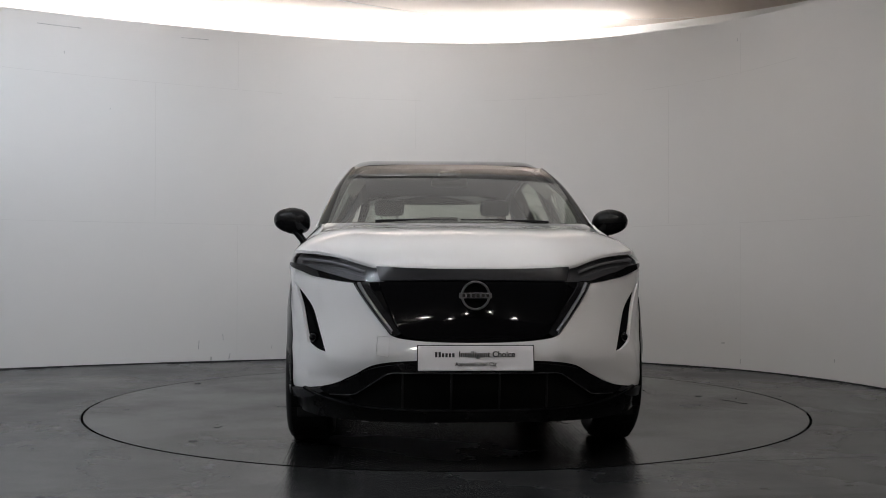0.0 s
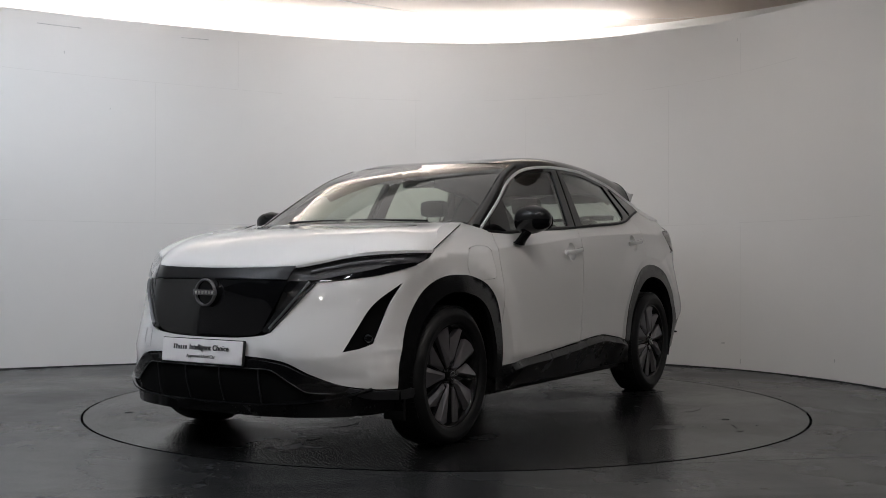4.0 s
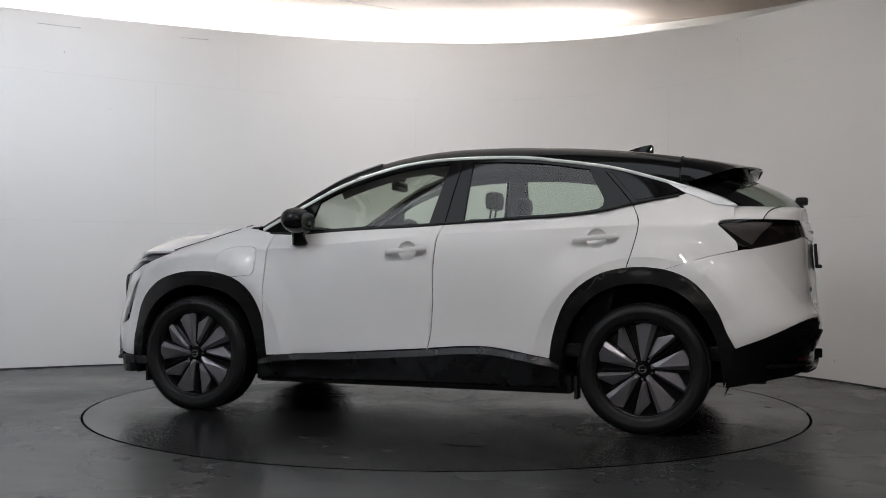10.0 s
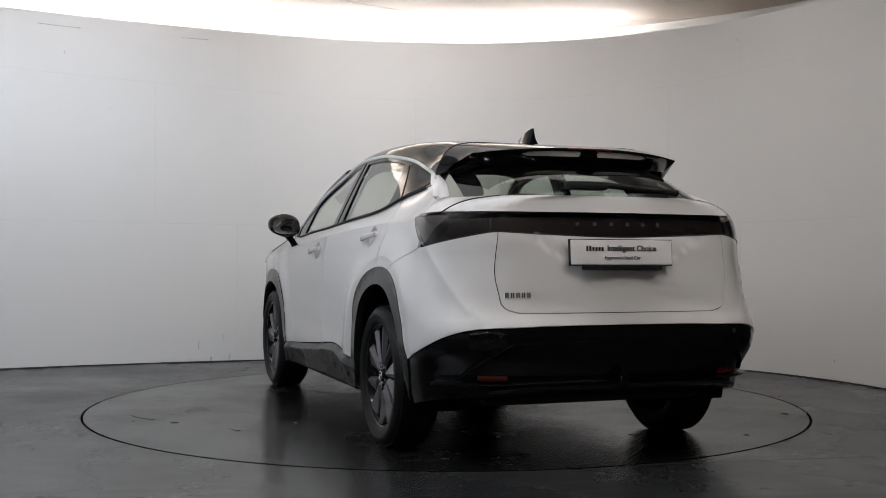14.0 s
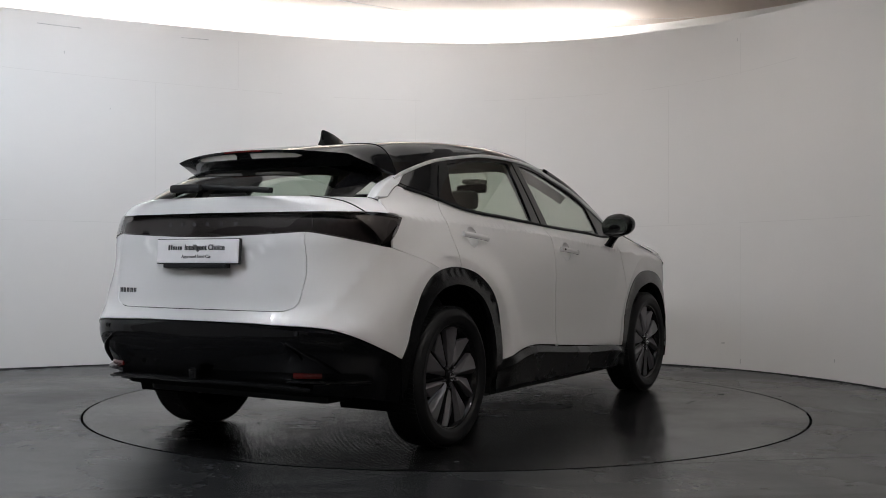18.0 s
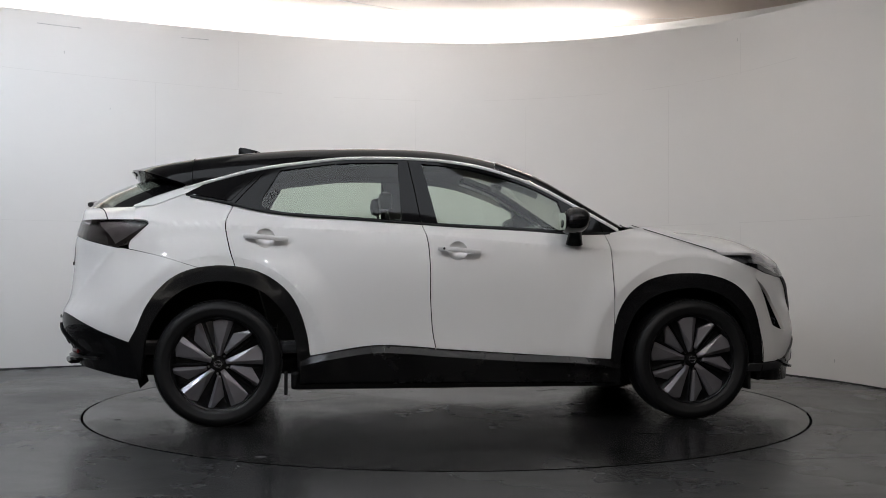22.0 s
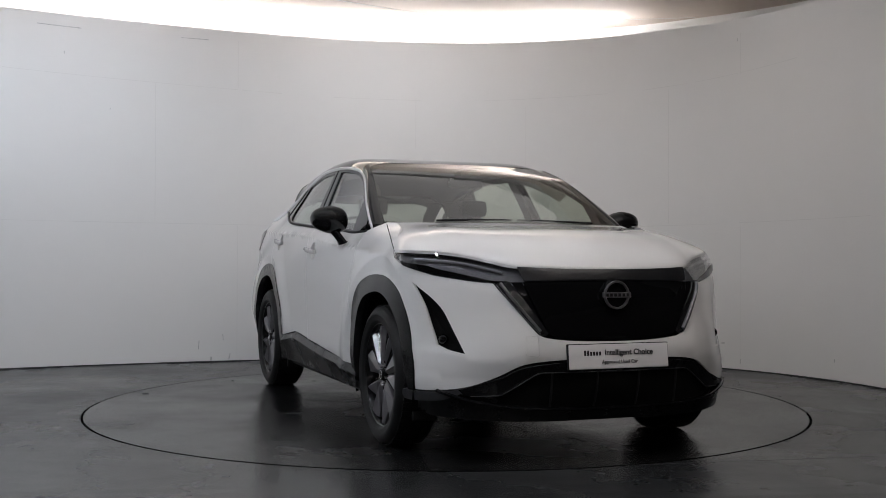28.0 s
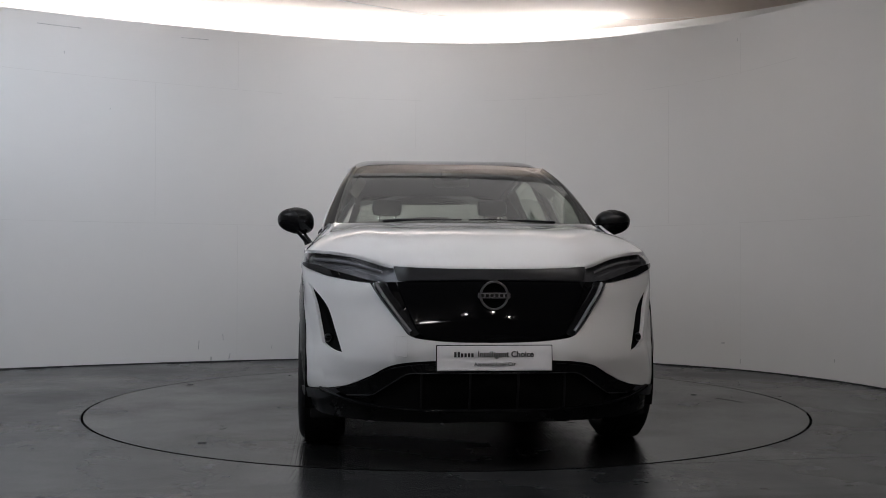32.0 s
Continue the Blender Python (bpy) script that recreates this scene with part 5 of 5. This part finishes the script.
    part("cap_bar", bm, CHROME, w)
    bm = bmesh.new()
    bmesh.ops.create_cone(bm, cap_ends=True, segments=40, radius1=.16, radius2=.16, depth=.02, matrix=Matrix.Translation((0, .01, 0)) @ Matrix.Rotation(radians(-90), 4, "X"))
    part("brake_disc", bm, RIMBLACK, w)
    return tagged(w, label)


HUB_Z = 0.357
for x, sgn, turn in ((1.388, 1, 106), (-1.385, 1, 86), (1.388, -1, 96), (-1.385, -1, 84)):
    w = wheel_parts("wheel", turn, "black tyre on a grey and black bladed alloy wheel")
    w.matrix_basis = pose(x, sgn * .788, HUB_Z, 0, 0, 0 if sgn > 0 else 180)
# wheel housings, underbody, flaps
for x in (1.388, -1.385):
    for sgn in (1, -1):
        rows = [[(x + .455 * math.cos(a), sgn * y, .38 + .455 * math.sin(a)) for a in np.linspace(-.35, math.pi + .35, 30)] for y in (.50, .865)]
        grid_sheet("wheel_housing", rows, VOID, car, flip=sgn < 0)
        bm = bmesh.new()
        box_bm(bm, x - .44, x + .44, sgn * .52 - .01, sgn * .52 + .01, .30, .83)
        part("wheel_housing_wall", bm, VOID, car)
bm = bmesh.new()
box_bm(bm, -.98, .98, -.80, .80, .195, .30, 0.02)
part("underbody", bm, MATTE, car, "flat black underbody")
bm = bmesh.new()
box_bm(bm, -2.02, -.95, -.58, .58, .265, .36, 0.02)
part("subframe", bm, MATTE, car, "black rear axle subframe")
bm = bmesh.new()
box_bm(bm, .95, 2.0, -.52, .52, .20, .30, 0.02)
part("subframe", bm, MATTE, car, "black front axle subframe")
for sgn in (1, -1):
    for x, z0, w in ((1.76, .17, .12), (-1.01, .17, .09)):
        bm = bmesh.new()
        box_bm(bm, x - .008, x + .012, sgn * .78 - w / 2, sgn * .78 + w / 2, z0, .30, 0.004)
        part("air_flap", bm, MATTE, car)

# ---- door mirrors ----
for sgn in (1, -1):
    m = new("door_mirror")
    m.parent = car
    tagged(m, "gloss black door mirror with satin cap")
    for nm, lo, hi, mat, grow in (("cap", .02, 1.0, CLAD, 1.0), ("housing", -1.0, .02, BLACK, 1.0)):
        rows = []
        for k in range(9):
            h = lo + (hi - lo) * k / 8
            r = max(.02, (1 - abs(h) ** 2.4)) ** (1 / 2.2)
            row = []
            for q in range(32):
                a = 2 * math.pi * q / 32
                ca, sa = math.cos(a), math.sin(a)
                ex = math.copysign(abs(ca) ** .75, ca) * .086 * r
                ey = math.copysign(abs(sa) ** .8, sa) * .108 * r
                if ex < 0:
                    ex *= .85
                tilt = .018 * (ey / .108)
                row.append((.645 + ex + .010 * h, sgn * (.960 + ey), 1.170 + h * (.084 if h > 0 else .072) * (1 - .12 * ey / .108) + tilt * .4))
            rows.append(row)
        grid_sheet(nm, rows, mat, m, closed=True, flip=sgn < 0)
    b = bmesh.new()
    ringv = []
    for k in range(28):
        a = 2 * math.pi * k / 28
        ringv.append(b.verts.new((.5735, sgn * (.960 + .090 * math.copysign(abs(math.cos(a)) ** .7, math.cos(a))), 1.168 + .052 * math.copysign(abs(math.sin(a)) ** .7, math.sin(a)))))
    b.faces.new(ringv)
    part("mirror_glass", b, CHROME, m, "mirror glass")
    rows = []
    for t in np.linspace(0, 1, 8):
        cx, cy, cz = .655 + .01 * t, .955 - .075 * t ** .8, 1.125 - .085 * t
        rx, ry = .040 + .012 * t ** 2, .030 - .004 * t
        rows.append([(cx + rx * math.cos(2 * math.pi * q / 16), sgn * (cy + ry * math.sin(2 * math.pi * q / 16)), cz - (.012 * math.sin(2 * math.pi * q / 16) if t > .9 else 0)) for q in range(16)])
    grid_sheet("stalk", rows, BLACK, m, closed=True, flip=sgn > 0)
    sweep("indicator", [(.728 - .05 * t ** 2, sgn * (.90 + .16 * t), 1.166 + .004 * t) for t in np.linspace(0, 1, 10)], .008, .010, LENS, m, "slim indicator strip")

# ---- door handles ----
for sgn in (1, -1):
    for (cx, cz), doors in zip(CUPS, (DOORS, RDOORS)):
        door = doors[0 if sgn > 0 else 1]
        rows = []
        for k in range(7):
            r = .057 * (1 - k / 6.0) + .0005
            dz = -.028 * (1 - (r / .0575) ** 2) ** .8 if k else 0
            rows.append([(lambda p: (p[0], sgn * (p[1] + dz - .001), p[2]))(flank(a, b)) for a, b in ring(cx, cz, r, 28)])
        grid_sheet("handle_cup", rows, WHITE, door, closed=True, flip=sgn < 0)
        x0, x1 = cx + .128, cx - .118
        pth = []
        for t in np.linspace(0, 1, 16):
            x = x0 + (x1 - x0) * t
            z = cz - .006 + .022 * t
            pth.append((x, sgn * (flank(x, z)[1] + .006 + .030 * math.sin(math.pi * (t * .86 + .07)) ** .5), z))
        hd = sweep("door_handle", pth, .018, .027, WHITE, door, "white pull handle")
        if sgn < 0 and cx > -.5:
            bm = bmesh.new()
            bmesh.ops.create_cone(bm, cap_ends=True, segments=12, radius1=.007, radius2=.007, depth=.004, matrix=Matrix.Translation((pth[13][0], pth[13][1] - .010, pth[13][2])) @ Matrix.Rotation(radians(90), 4, "X"))
            part("lock_button", bm, INK, hd)


# ---- plates, badge, writing ----
def words(text, size, mat, parent, m, name="lettering", spacing=1.0, bold=0.0):
    cu = bpy.data.curves.new(name, "FONT")
    cu.body, cu.size, cu.align_x, cu.align_y = text, size, "CENTER", "CENTER"
    cu.extrude, cu.space_character, cu.offset = 0.0006, spacing, bold
    tmp = bpy.data.objects.new(name, cu)
    scene.collection.objects.link(tmp)
    dg = bpy.context.evaluated_depsgraph_get()
    me = bpy.data.meshes.new_from_object(tmp.evaluated_get(dg))
    bpy.data.objects.remove(tmp)
    me.materials.clear()
    me.materials.append(mat)
    ob = new(name, me)
    ob.parent = parent
    ob.matrix_basis = m
    return ob


def plate(name, m, label):
    """Facing +x in its own space."""
    p = new(name)
    p.parent = car
    p.matrix_basis = m
    tagged(p, label)
    bm = bmesh.new()
    box_bm(bm, -.005, .003, -.262, .262, -.0565, .0565, .004)
    part("plate_face", bm, PLATE, p, "white plate")
    bm = bmesh.new()
    box_bm(bm, -.018, -.002, -.2665, .2665, -.0610, .0608, .004)
    part("plate_backing", bm, MATTE, p, "black plate backing")
    face = pose(.0034, 0, 0, 90, 0, 90)
    words("Intelligent Choice", .036, INK, p, face @ pose(.050, .017, .0012), bold=.0009)
    bm = bmesh.new()
    for k in range(6):
        box_bm(bm, .0028, .0042, -.185 + k * .0155, -.185 + k * .0155 + .0105, .005, .029 if k in (0, 1) else .023)
    part("word_bars", bm, INK, p, "bars in place of a maker's word")
    words("Approved Used Car", .023, INK, p, face @ pose(0, -.026, .0012), bold=.0002)
    bm = bmesh.new()
    box_bm(bm, -.02, -.004, -.09, .09, -.072, -.061, .002)
    part("plate_strip", bm, MATTE, p, "small strip of unreadable print")
    return p


plate("front_plate", pose(2.276, 0, .503, 0, -6, 0), "white front plate with black words on it")
plate("rear_plate", pose(-2.288, 0, .985, 0, -4, 180), "white rear plate with black words on it")
bm = bmesh.new()
box_bm(bm, -2.31, -2.275, -.20, .20, .905, .925, .004)
part("plate_grip", bm, MATTE, car)
# round badge: ring and bar
bx = hull(0, .785)[0]
badge = new("badge")
badge.parent = car
badge.matrix_basis = pose(bx, 0, .785, 0, -2, 0)
tagged(badge, "round silver-edged badge with a crossbar")
bm = bmesh.new()
bmesh.ops.create_cone(bm, cap_ends=True, segments=48, radius1=.072, radius2=.066, depth=.03, matrix=Matrix.Translation((.010, 0, 0)) @ Matrix.Rotation(radians(90), 4, "Y"))
part("badge_base", bm, BLACK, badge, smooth=40)
sweep("badge_ring", [(.030, .062 * math.cos(2 * math.pi * k / 48), .062 * math.sin(2 * math.pi * k / 48)) for k in range(48)], .010, .017, RIMGREY, badge, "brushed dark silver ring", up=(1, 0, 0), closed=True)
bm = bmesh.new()
box_bm(bm, .026, .037, -.074, .074, -.013, .013, .002)
part("badge_bar", bm, RIMGREY, badge)
bm = bmesh.new()
for k in range(6):
    y = .055 - k * .022
    box_bm(bm, .0365, .0385, y - .007, y + .007, -.007, .007)
part("badge_letters", bm, CHROME, badge, "plain bars in place of letters")
# marks on the tailgate
for k in range(6):
    y = .21 - k * .084
    x = hull(A5 - y, 1.115)[0] - .008
    bm = bmesh.new()
    box_bm(bm, x - .0015, x + .0015, y - .0085, y + .0085, 1.106, 1.122)
    part("light_bar_mark", bm, HOUSING, BAR, "plain bar in place of a letter")
for k in range(5):
    y = .555 - k * .026
    x = hull(A5 - y, .79)[0] - .001
    bm = bmesh.new()
    for w in (-.0065, .0035):
        box_bm(bm, x - .003, x + .002, y + w, y + w + .005, .780, .803, .001)
    part("model_mark", bm, HOUSING, TAILGATE, "dark chrome bar in place of a letter")

# ---- front details ----
for sgn in (1, -1):
    pts = [hull(s, z) for s, z in resample([(.610, .840), (.49, .728), (.385, .622)], .02)]
    sweep("strip_glint", [(p[0] + .006, sgn * p[1], p[2]) for p in pts], .020, .012, GUIDE, STRIPS[0 if sgn > 0 else 1], "clear edge of the light strip")
    pts = [hull(s, z) for s, z in resample([(.640, .832), (.514, .722), (.388, .609)], .02)]
    sweep("strip_edge", [(p[0] + .006, sgn * p[1], p[2]) for p in pts], .005, .006, HOUSING, STRIPS[0 if sgn > 0 else 1], "thin grey edge of the light strip")
    guide = [(s, edge_z(s) - .044) for s in np.linspace(.60, 1.20, 14)]
    sweep("lamp_bar", [(lambda q, r: (q[0] - r[2] * .028, sgn * (q[1] - r[3] * .028), q[2]))(hull(s, z), ref(s)) for s, z in guide], .008, .012, HEADGUIDE, HEADS[0 if sgn > 0 else 1], "grey light bar inside the lens")
    sweep("lamp_bezel", [(lambda q, r: (q[0] - r[2] * .012, sgn * (q[1] - r[3] * .012), q[2]))(hull(s, z - .022), ref(s)) for s, z in guide], .006, .003, GUIDE, HEADS[0 if sgn > 0 else 1], "thin grey bezel of the lamp")
    p = hull(.95, .565)
    bm = bmesh.new()
    bmesh.ops.create_uvsphere(bm, u_segments=16, v_segments=10, radius=.024, matrix=Matrix.Translation((p[0] - .02, sgn * p[1] - sgn * .01, p[2] + .01)))
    part("fog_sensor", bm, BLACK, car, "round dark sensor in the air slit", smooth=60)
tow = outline([(-.463, .598), (-.405, .598)], [(-.405, .598), (-.398, .595), (-.398, .512)], [(-.398, .512), (-.405, .506), (-.46, .512)], [(-.46, .512), (-.466, .52), (-.463, .598)], step=.01)
loop = [hull(a, b) for a, b in tow]
sweep("tow_cover_seam", [(p[0] + .001, p[1], p[2]) for p in loop], .0016, .003, WALLSCUFF, bumper, "faint seam of the tow eye cover", closed=True)
# lower intake
skin("lower_intake", outline([(-.62, .395), (-.47, .445), (-.25, .462), (.25, .462), (.47, .445), (.62, .395)], [(.62, .395), (.66, .34), (.58, .285)], [(.58, .285), (0, .262), (-.58, .285)], [(-.58, .285), (-.66, .34), (-.62, .395)], step=.03),
     fs, VOID, LOWF, off=0.002, thick=0, label="dark lower air intake")
for y in (-.33, -.11, .11, .33):
    sweep("intake_fin", [(hull(y, z)[0] + .006, y, z) for z in np.linspace(.27, .43, 6)], .007, .010, MATTE, LOWF, up=(0, 1, 0))
sweep("lower_lip", [(hull(s, .262 + .10 * (abs(s) / 1.1) ** 3)[0] + .010, hull(s, .262)[1] * 1.004, .262 + .070 * (abs(s) / .95) ** 3) for s in np.linspace(-.98, .98, 49)], .034, .016, BLACK, LOWF, "gloss black front lip")
FANG = material("satin_grey_plastic", (0.030, 0.030, 0.032), 0.38, spec=0.4, bump=0.05, bump_scale=900)
both("bumper_blade", outline([(.02, .480), (.26, .478), (.47, .458), (.62, .402), (.84, .346)], [(.84, .346), (.78, .322), (.62, .328)], [(.62, .328), (.52, .372), (.415, .428)], [(.415, .428), (.38, .436), (.02, .438)], [(.02, .438), (.02, .480)], step=.025),
     fs, BLACK, LOWF, off=.012, thick=.03, label="gloss black angled bumper blade")
both("bumper_corner", outline([(.70, .380), (.80, .352), (1.0, .330), (1.22, .328)], [(1.22, .328), (1.22, .284), (1.02, .288)], [(1.02, .288), (.93, .298), (.85, .322)], [(.85, .322), (.70, .374)], step=.025),
     fs, FANG, LOWF, off=.010, thick=.02, label="satin grey corner of the front bumper")
for sgn in (1, -1):
    # grey strip puts the highlight of the gloss black blade's inner edge into colour
    sweep("blade_highlight", [(hull(s, z)[0] + .014, sgn * hull(s, z)[1], z) for s, z in resample([(.02, .436), (.38, .433), (.415, .425), (.52, .369), (.61, .326), (.78, .320)], .03)], .006, .005, FANG, LOWF, "thin grey strip that draws the highlight on the bumper blade's edge")
# windscreen wipers, cowl, mirror, screen-top shade
cowl = [[(1.160 - .10 * u * u - dx, .75 * u, 1.140 - .01 * u * u + dz) for u in np.linspace(-1, 1, 25)] for dx, dz in ((0, -.02), (.01, .004), (.06, .022))]
grid_sheet("cowl", cowl, MATTE, car, "black cowl under the windscreen", flip=True)
for y0, y1 in ((.52, .02), (-.02, -.46)):
    sweep("wiper", [(1.092 - .08 * (y / .75) ** 2 + .012, y, 1.171 - .016 * (y / .75) ** 2) for y in np.linspace(y0, y1, 12)], .014, .011, MATTE, car, "black windscreen wiper")

# ---- rear details ----
for sgn in (1, -1):
    c = [hull(A4 - .13 - k, .420) for k in np.linspace(-.075, .075, 9)]
    sweep("rear_reflector", [(p[0] + .001, sgn * p[1], p[2]) for p in c], .012, .024, RED, LOWR, "red rear reflector")
for sgn in (1, -1):
    edge = [hull(s, z) for s, z in resample([(A4 - .05, .572), (A4 - .17, .500), (A4 - .30, .418)], .03)]
    sweep("bumper_edge", [(p[0] - .003, sgn * p[1], p[2]) for p in edge], .016, .010, GLOSSTRIM, LOWR, "raised slanting edge beside the reflector")
    ledge = [hull(s, .392) for s in np.linspace(A4 - .46, A4 - .02, 12)]
    sweep("bumper_ledge", [(p[0] - .004, sgn * p[1] * 1.004, .388 + .004 * k / 11) for k, p in enumerate(ledge)], .055, .014, CLAD, LOWR, "satin ledge under the reflector")
skin("diffuser_insert", outline([(A4 - .03, .575), (A5, .585), (2 * A5 - A4 + .03, .575)], [(2 * A5 - A4 + .03, .575), (2 * A5 - A4 + .12, .50), (2 * A5 - A4 + .04, .452)], [(2 * A5 - A4 + .04, .452), (A5, .448), (A4 - .04, .452)], [(A4 - .04, .452), (A4 - .12, .50), (A4 - .03, .575)], step=.03),
     fs, BLACK, LOWR, off=.004, thick=.01, label="raised gloss black centre panel")
sweep("rear_lip", [(hull(s, .37)[0] * (1.012 if s > A3 else 1), hull(s, .37)[1] * 1.0, .368 - .09 * max(0, (A4 - min(s, 2 * A5 - s)) / (A4 - A3)) ** 1.4) for s in np.linspace(A4 - .16, 2 * A5 - A4 + .16, 61)], .060, .020, GLOSSTRIM, LOWR, "gloss black rear lip")
bm = bmesh.new()
box_bm(bm, -2.315, -2.27, -.022, .022, .375, .43, .008)
part("rear_fog_fin", bm, BLACK, LOWR)
for sgn in (1, -1):
    for a in (.60,):
        s = A5 - a
        p = hull(s, .615)
        bm = bmesh.new()
        bmesh.ops.create_cone(bm, cap_ends=True, segments=16, radius1=.011, radius2=.011, depth=.003, matrix=Matrix.Translation((p[0] - .002, sgn * p[1], .615)) @ Matrix.Rotation(radians(90), 4, "Y"))
        part("parking_sensor", bm, MATTE, LOWR)
# pale clear corner of each tail light
both("tail_light_tip", outline([(sx(-1.785), 1.140), (A3 + .10, 1.152), (A3 + .24, 1.150)], [(A3 + .24, 1.150), (A3 + .14, 1.085), (A3 + .085, 1.030)], [(A3 + .085, 1.030), (A3 + .02, 1.065), (sx(-1.785), 1.140)], step=.02),
     fs, TIPGREY, off=.001, thick=0, label="pale grey corner of the tail light")

# ---- cabin ----
rows = [[(roof_point(x, u)[0], roof_point(x, u)[1] * .96, roof_point(x, u)[2] - .03 - .05 * max(0, (-1.2 - x) / .4) ** 2) for u in us] for x in np.linspace(.23, -1.6, 26)]
grid_sheet("headliner", rows, TRIM_GREY, car, "pale headliner")


def seat(x, y, w, tall, name, label, splits=1, base=.53):
    s = new(name)
    s.parent = car
    s.matrix_basis = pose(x, y, base)
    tagged(s, label)
    bm = bmesh.new()
    box_bm(bm, -.05, .48, -w / 2, w / 2, 0, .16, .05)
    part("cushion", bm, TRIM, s, smooth=40)
    bm = bmesh.new()
    box_bm(bm, -.07, .07, -w / 2 + .01, w / 2 - .01, 0, tall, .055, pose(-.02, 0, .08, 0, -16, 0))
    part("backrest", bm, TRIM, s, smooth=40)
    for k in range(splits):
        yy = (k - (splits - 1) / 2) * (w / max(1, splits))
        hx = -.02 - math.sin(radians(16)) * (tall + .15)
        hz = .08 + math.cos(radians(16)) * (tall + .15)
        bm = bmesh.new()
        box_bm(bm, hx - .042, hx + .042, yy - .105, yy + .105, hz - .085, hz + .035, .045)
        part("headrest", bm, TRIM, s, smooth=40)
        for d in (-.055, .055):
            sweep("headrest_post", [(hx, yy + d, hz - .05), (hx + .02, yy + d, hz - .15), (hx + .035, yy + d, hz - .2)], .012, .012, CHROME, s, up=(0, 1, 0))
    return s


for y in (.37, -.37):
    seat(-.18, y, .52, .60, "front_seat", "black cloth front seat with headrest")
seat(-1.02, 0, 1.28, .54, "rear_bench", "black cloth rear bench with three headrests", 3, .46)
bm = bmesh.new()
vs = box_bm(bm, .52, 1.06, -.74, .74, .78, 1.10, .05)
part("dashboard", bm, TRIM, car, "black dashboard", smooth=40)
bm = bmesh.new()
box_bm(bm, .55, .575, -.50, .12, 1.08, 1.165, .006)
part("dash_screens", bm, BLACK, car, "wide dark dash screens")
sw = [Vector((.43, -.37, .985)) + Matrix.Rotation(radians(-24), 3, "Y") @ Vector((0, .185 * math.cos(2 * math.pi * k / 36), .175 * math.sin(2 * math.pi * k / 36))) for k in range(36)]
sweep("steering_wheel", sw, .028, .028, TRIM, car, "black steering wheel", up=(1, 0, 0), closed=True)
bm = bmesh.new()
box_bm(bm, -.02, .03, -.17, .17, -.045, .03, .015, pose(.43, -.37, .985, 0, -24, 0))
part("steering_hub", bm, TRIM, car, smooth=40)
bm = bmesh.new()
box_bm(bm, .34, .38, -.115, .115, 1.400, 1.462, .02)
part("cabin_mirror", bm, BLACK, car, "interior mirror", smooth=40)
bm = bmesh.new()
box_bm(bm, .34, .46, -.07, .07, 1.466, 1.498, .015, None)
part("camera_housing", bm, TRIM_GREY, car, smooth=40)
for sgn in (1, -1):
    rows = [[(x, sgn * (flank(x, z)[1] - .075), z) for z in (.45 if x > -.88 else .95, .8 if x > -.88 else .98, 1.02, 1.10 + .05 * (x < -.3))] for x in np.linspace(.88, -1.5, 24)]
    grid_sheet("door_lining", rows, TRIM, car, flip=sgn > 0)
    rows = [[(x, sgn * (rail(x)[1] - .05 - d), rail(x)[2] - .02 - 1.0 * d) for d in (0, .02, .045)] for x in np.linspace(.5, -1.4, 24)]
    grid_sheet("roof_lining_edge", rows, TRIM_GREY, car, flip=sgn > 0)
    rows = [[(x + d, sgn * (pane(x, z)[1] - .05), z) for d in (-.05, .06)] for x, z in resample([(-.235, 1.10), (-.265, 1.35), (-.30, 1.52)], .05)]
    grid_sheet("b_pillar_lining", rows, TRIM_GREY, car, flip=sgn > 0)
    rows = [[(x, sgn * (pane(x, z)[1] - .05), z) for z in np.linspace(belt_z(x) - .05, rail_z(x) - .03, 5)] for x in np.linspace(-1.20, -1.62, 8)]
    grid_sheet("c_pillar_lining", rows, TRIM, car, flip=sgn > 0)
bm = bmesh.new()
box_bm(bm, -2.05, .9, -.74, .74, .40, .47, .02)
part("cabin_floor", bm, TRIM, car, "dark cabin floor")
bm = bmesh.new()
box_bm(bm, -2.0, -1.35, -.60, .60, .98, 1.01, .01)
part("load_cover", bm, TRIM, car, "dark load cover")


# ---- movement ----
def motions():
    """The turntable and the car on it turn together, once round, clockwise seen from above."""
    turns = [(0, -86.48), (.3, -86.55), (.6, -87.0), (1, -88.48), (1.5, -91.79), (2, -96.5), (2.5, -102.3), (3, -108.8), (3.5, -115.26)]
    turns += [(t, -115.26 - 12.805 * (t - 3.5)) for t in range(5, 28)] + [(27.5, -422.55)]
    turns += [(28, -428.9), (28.5, -434.8), (29, -439.46), (29.5, -442.48), (30, -444.0), (30.5, -444.29), (32, -444.29)]
    rows_car, rows_table = [], []
    for t, a in turns:
        spin = pose(0, 0, 0, 0, 0, a)
        rows_table.append((t, spin))
        rows_car.append((t, spin @ pose(-0.029, -0.003, 0)))
    walk(turntable, rows_table)
    walk(car, rows_car)


motions()
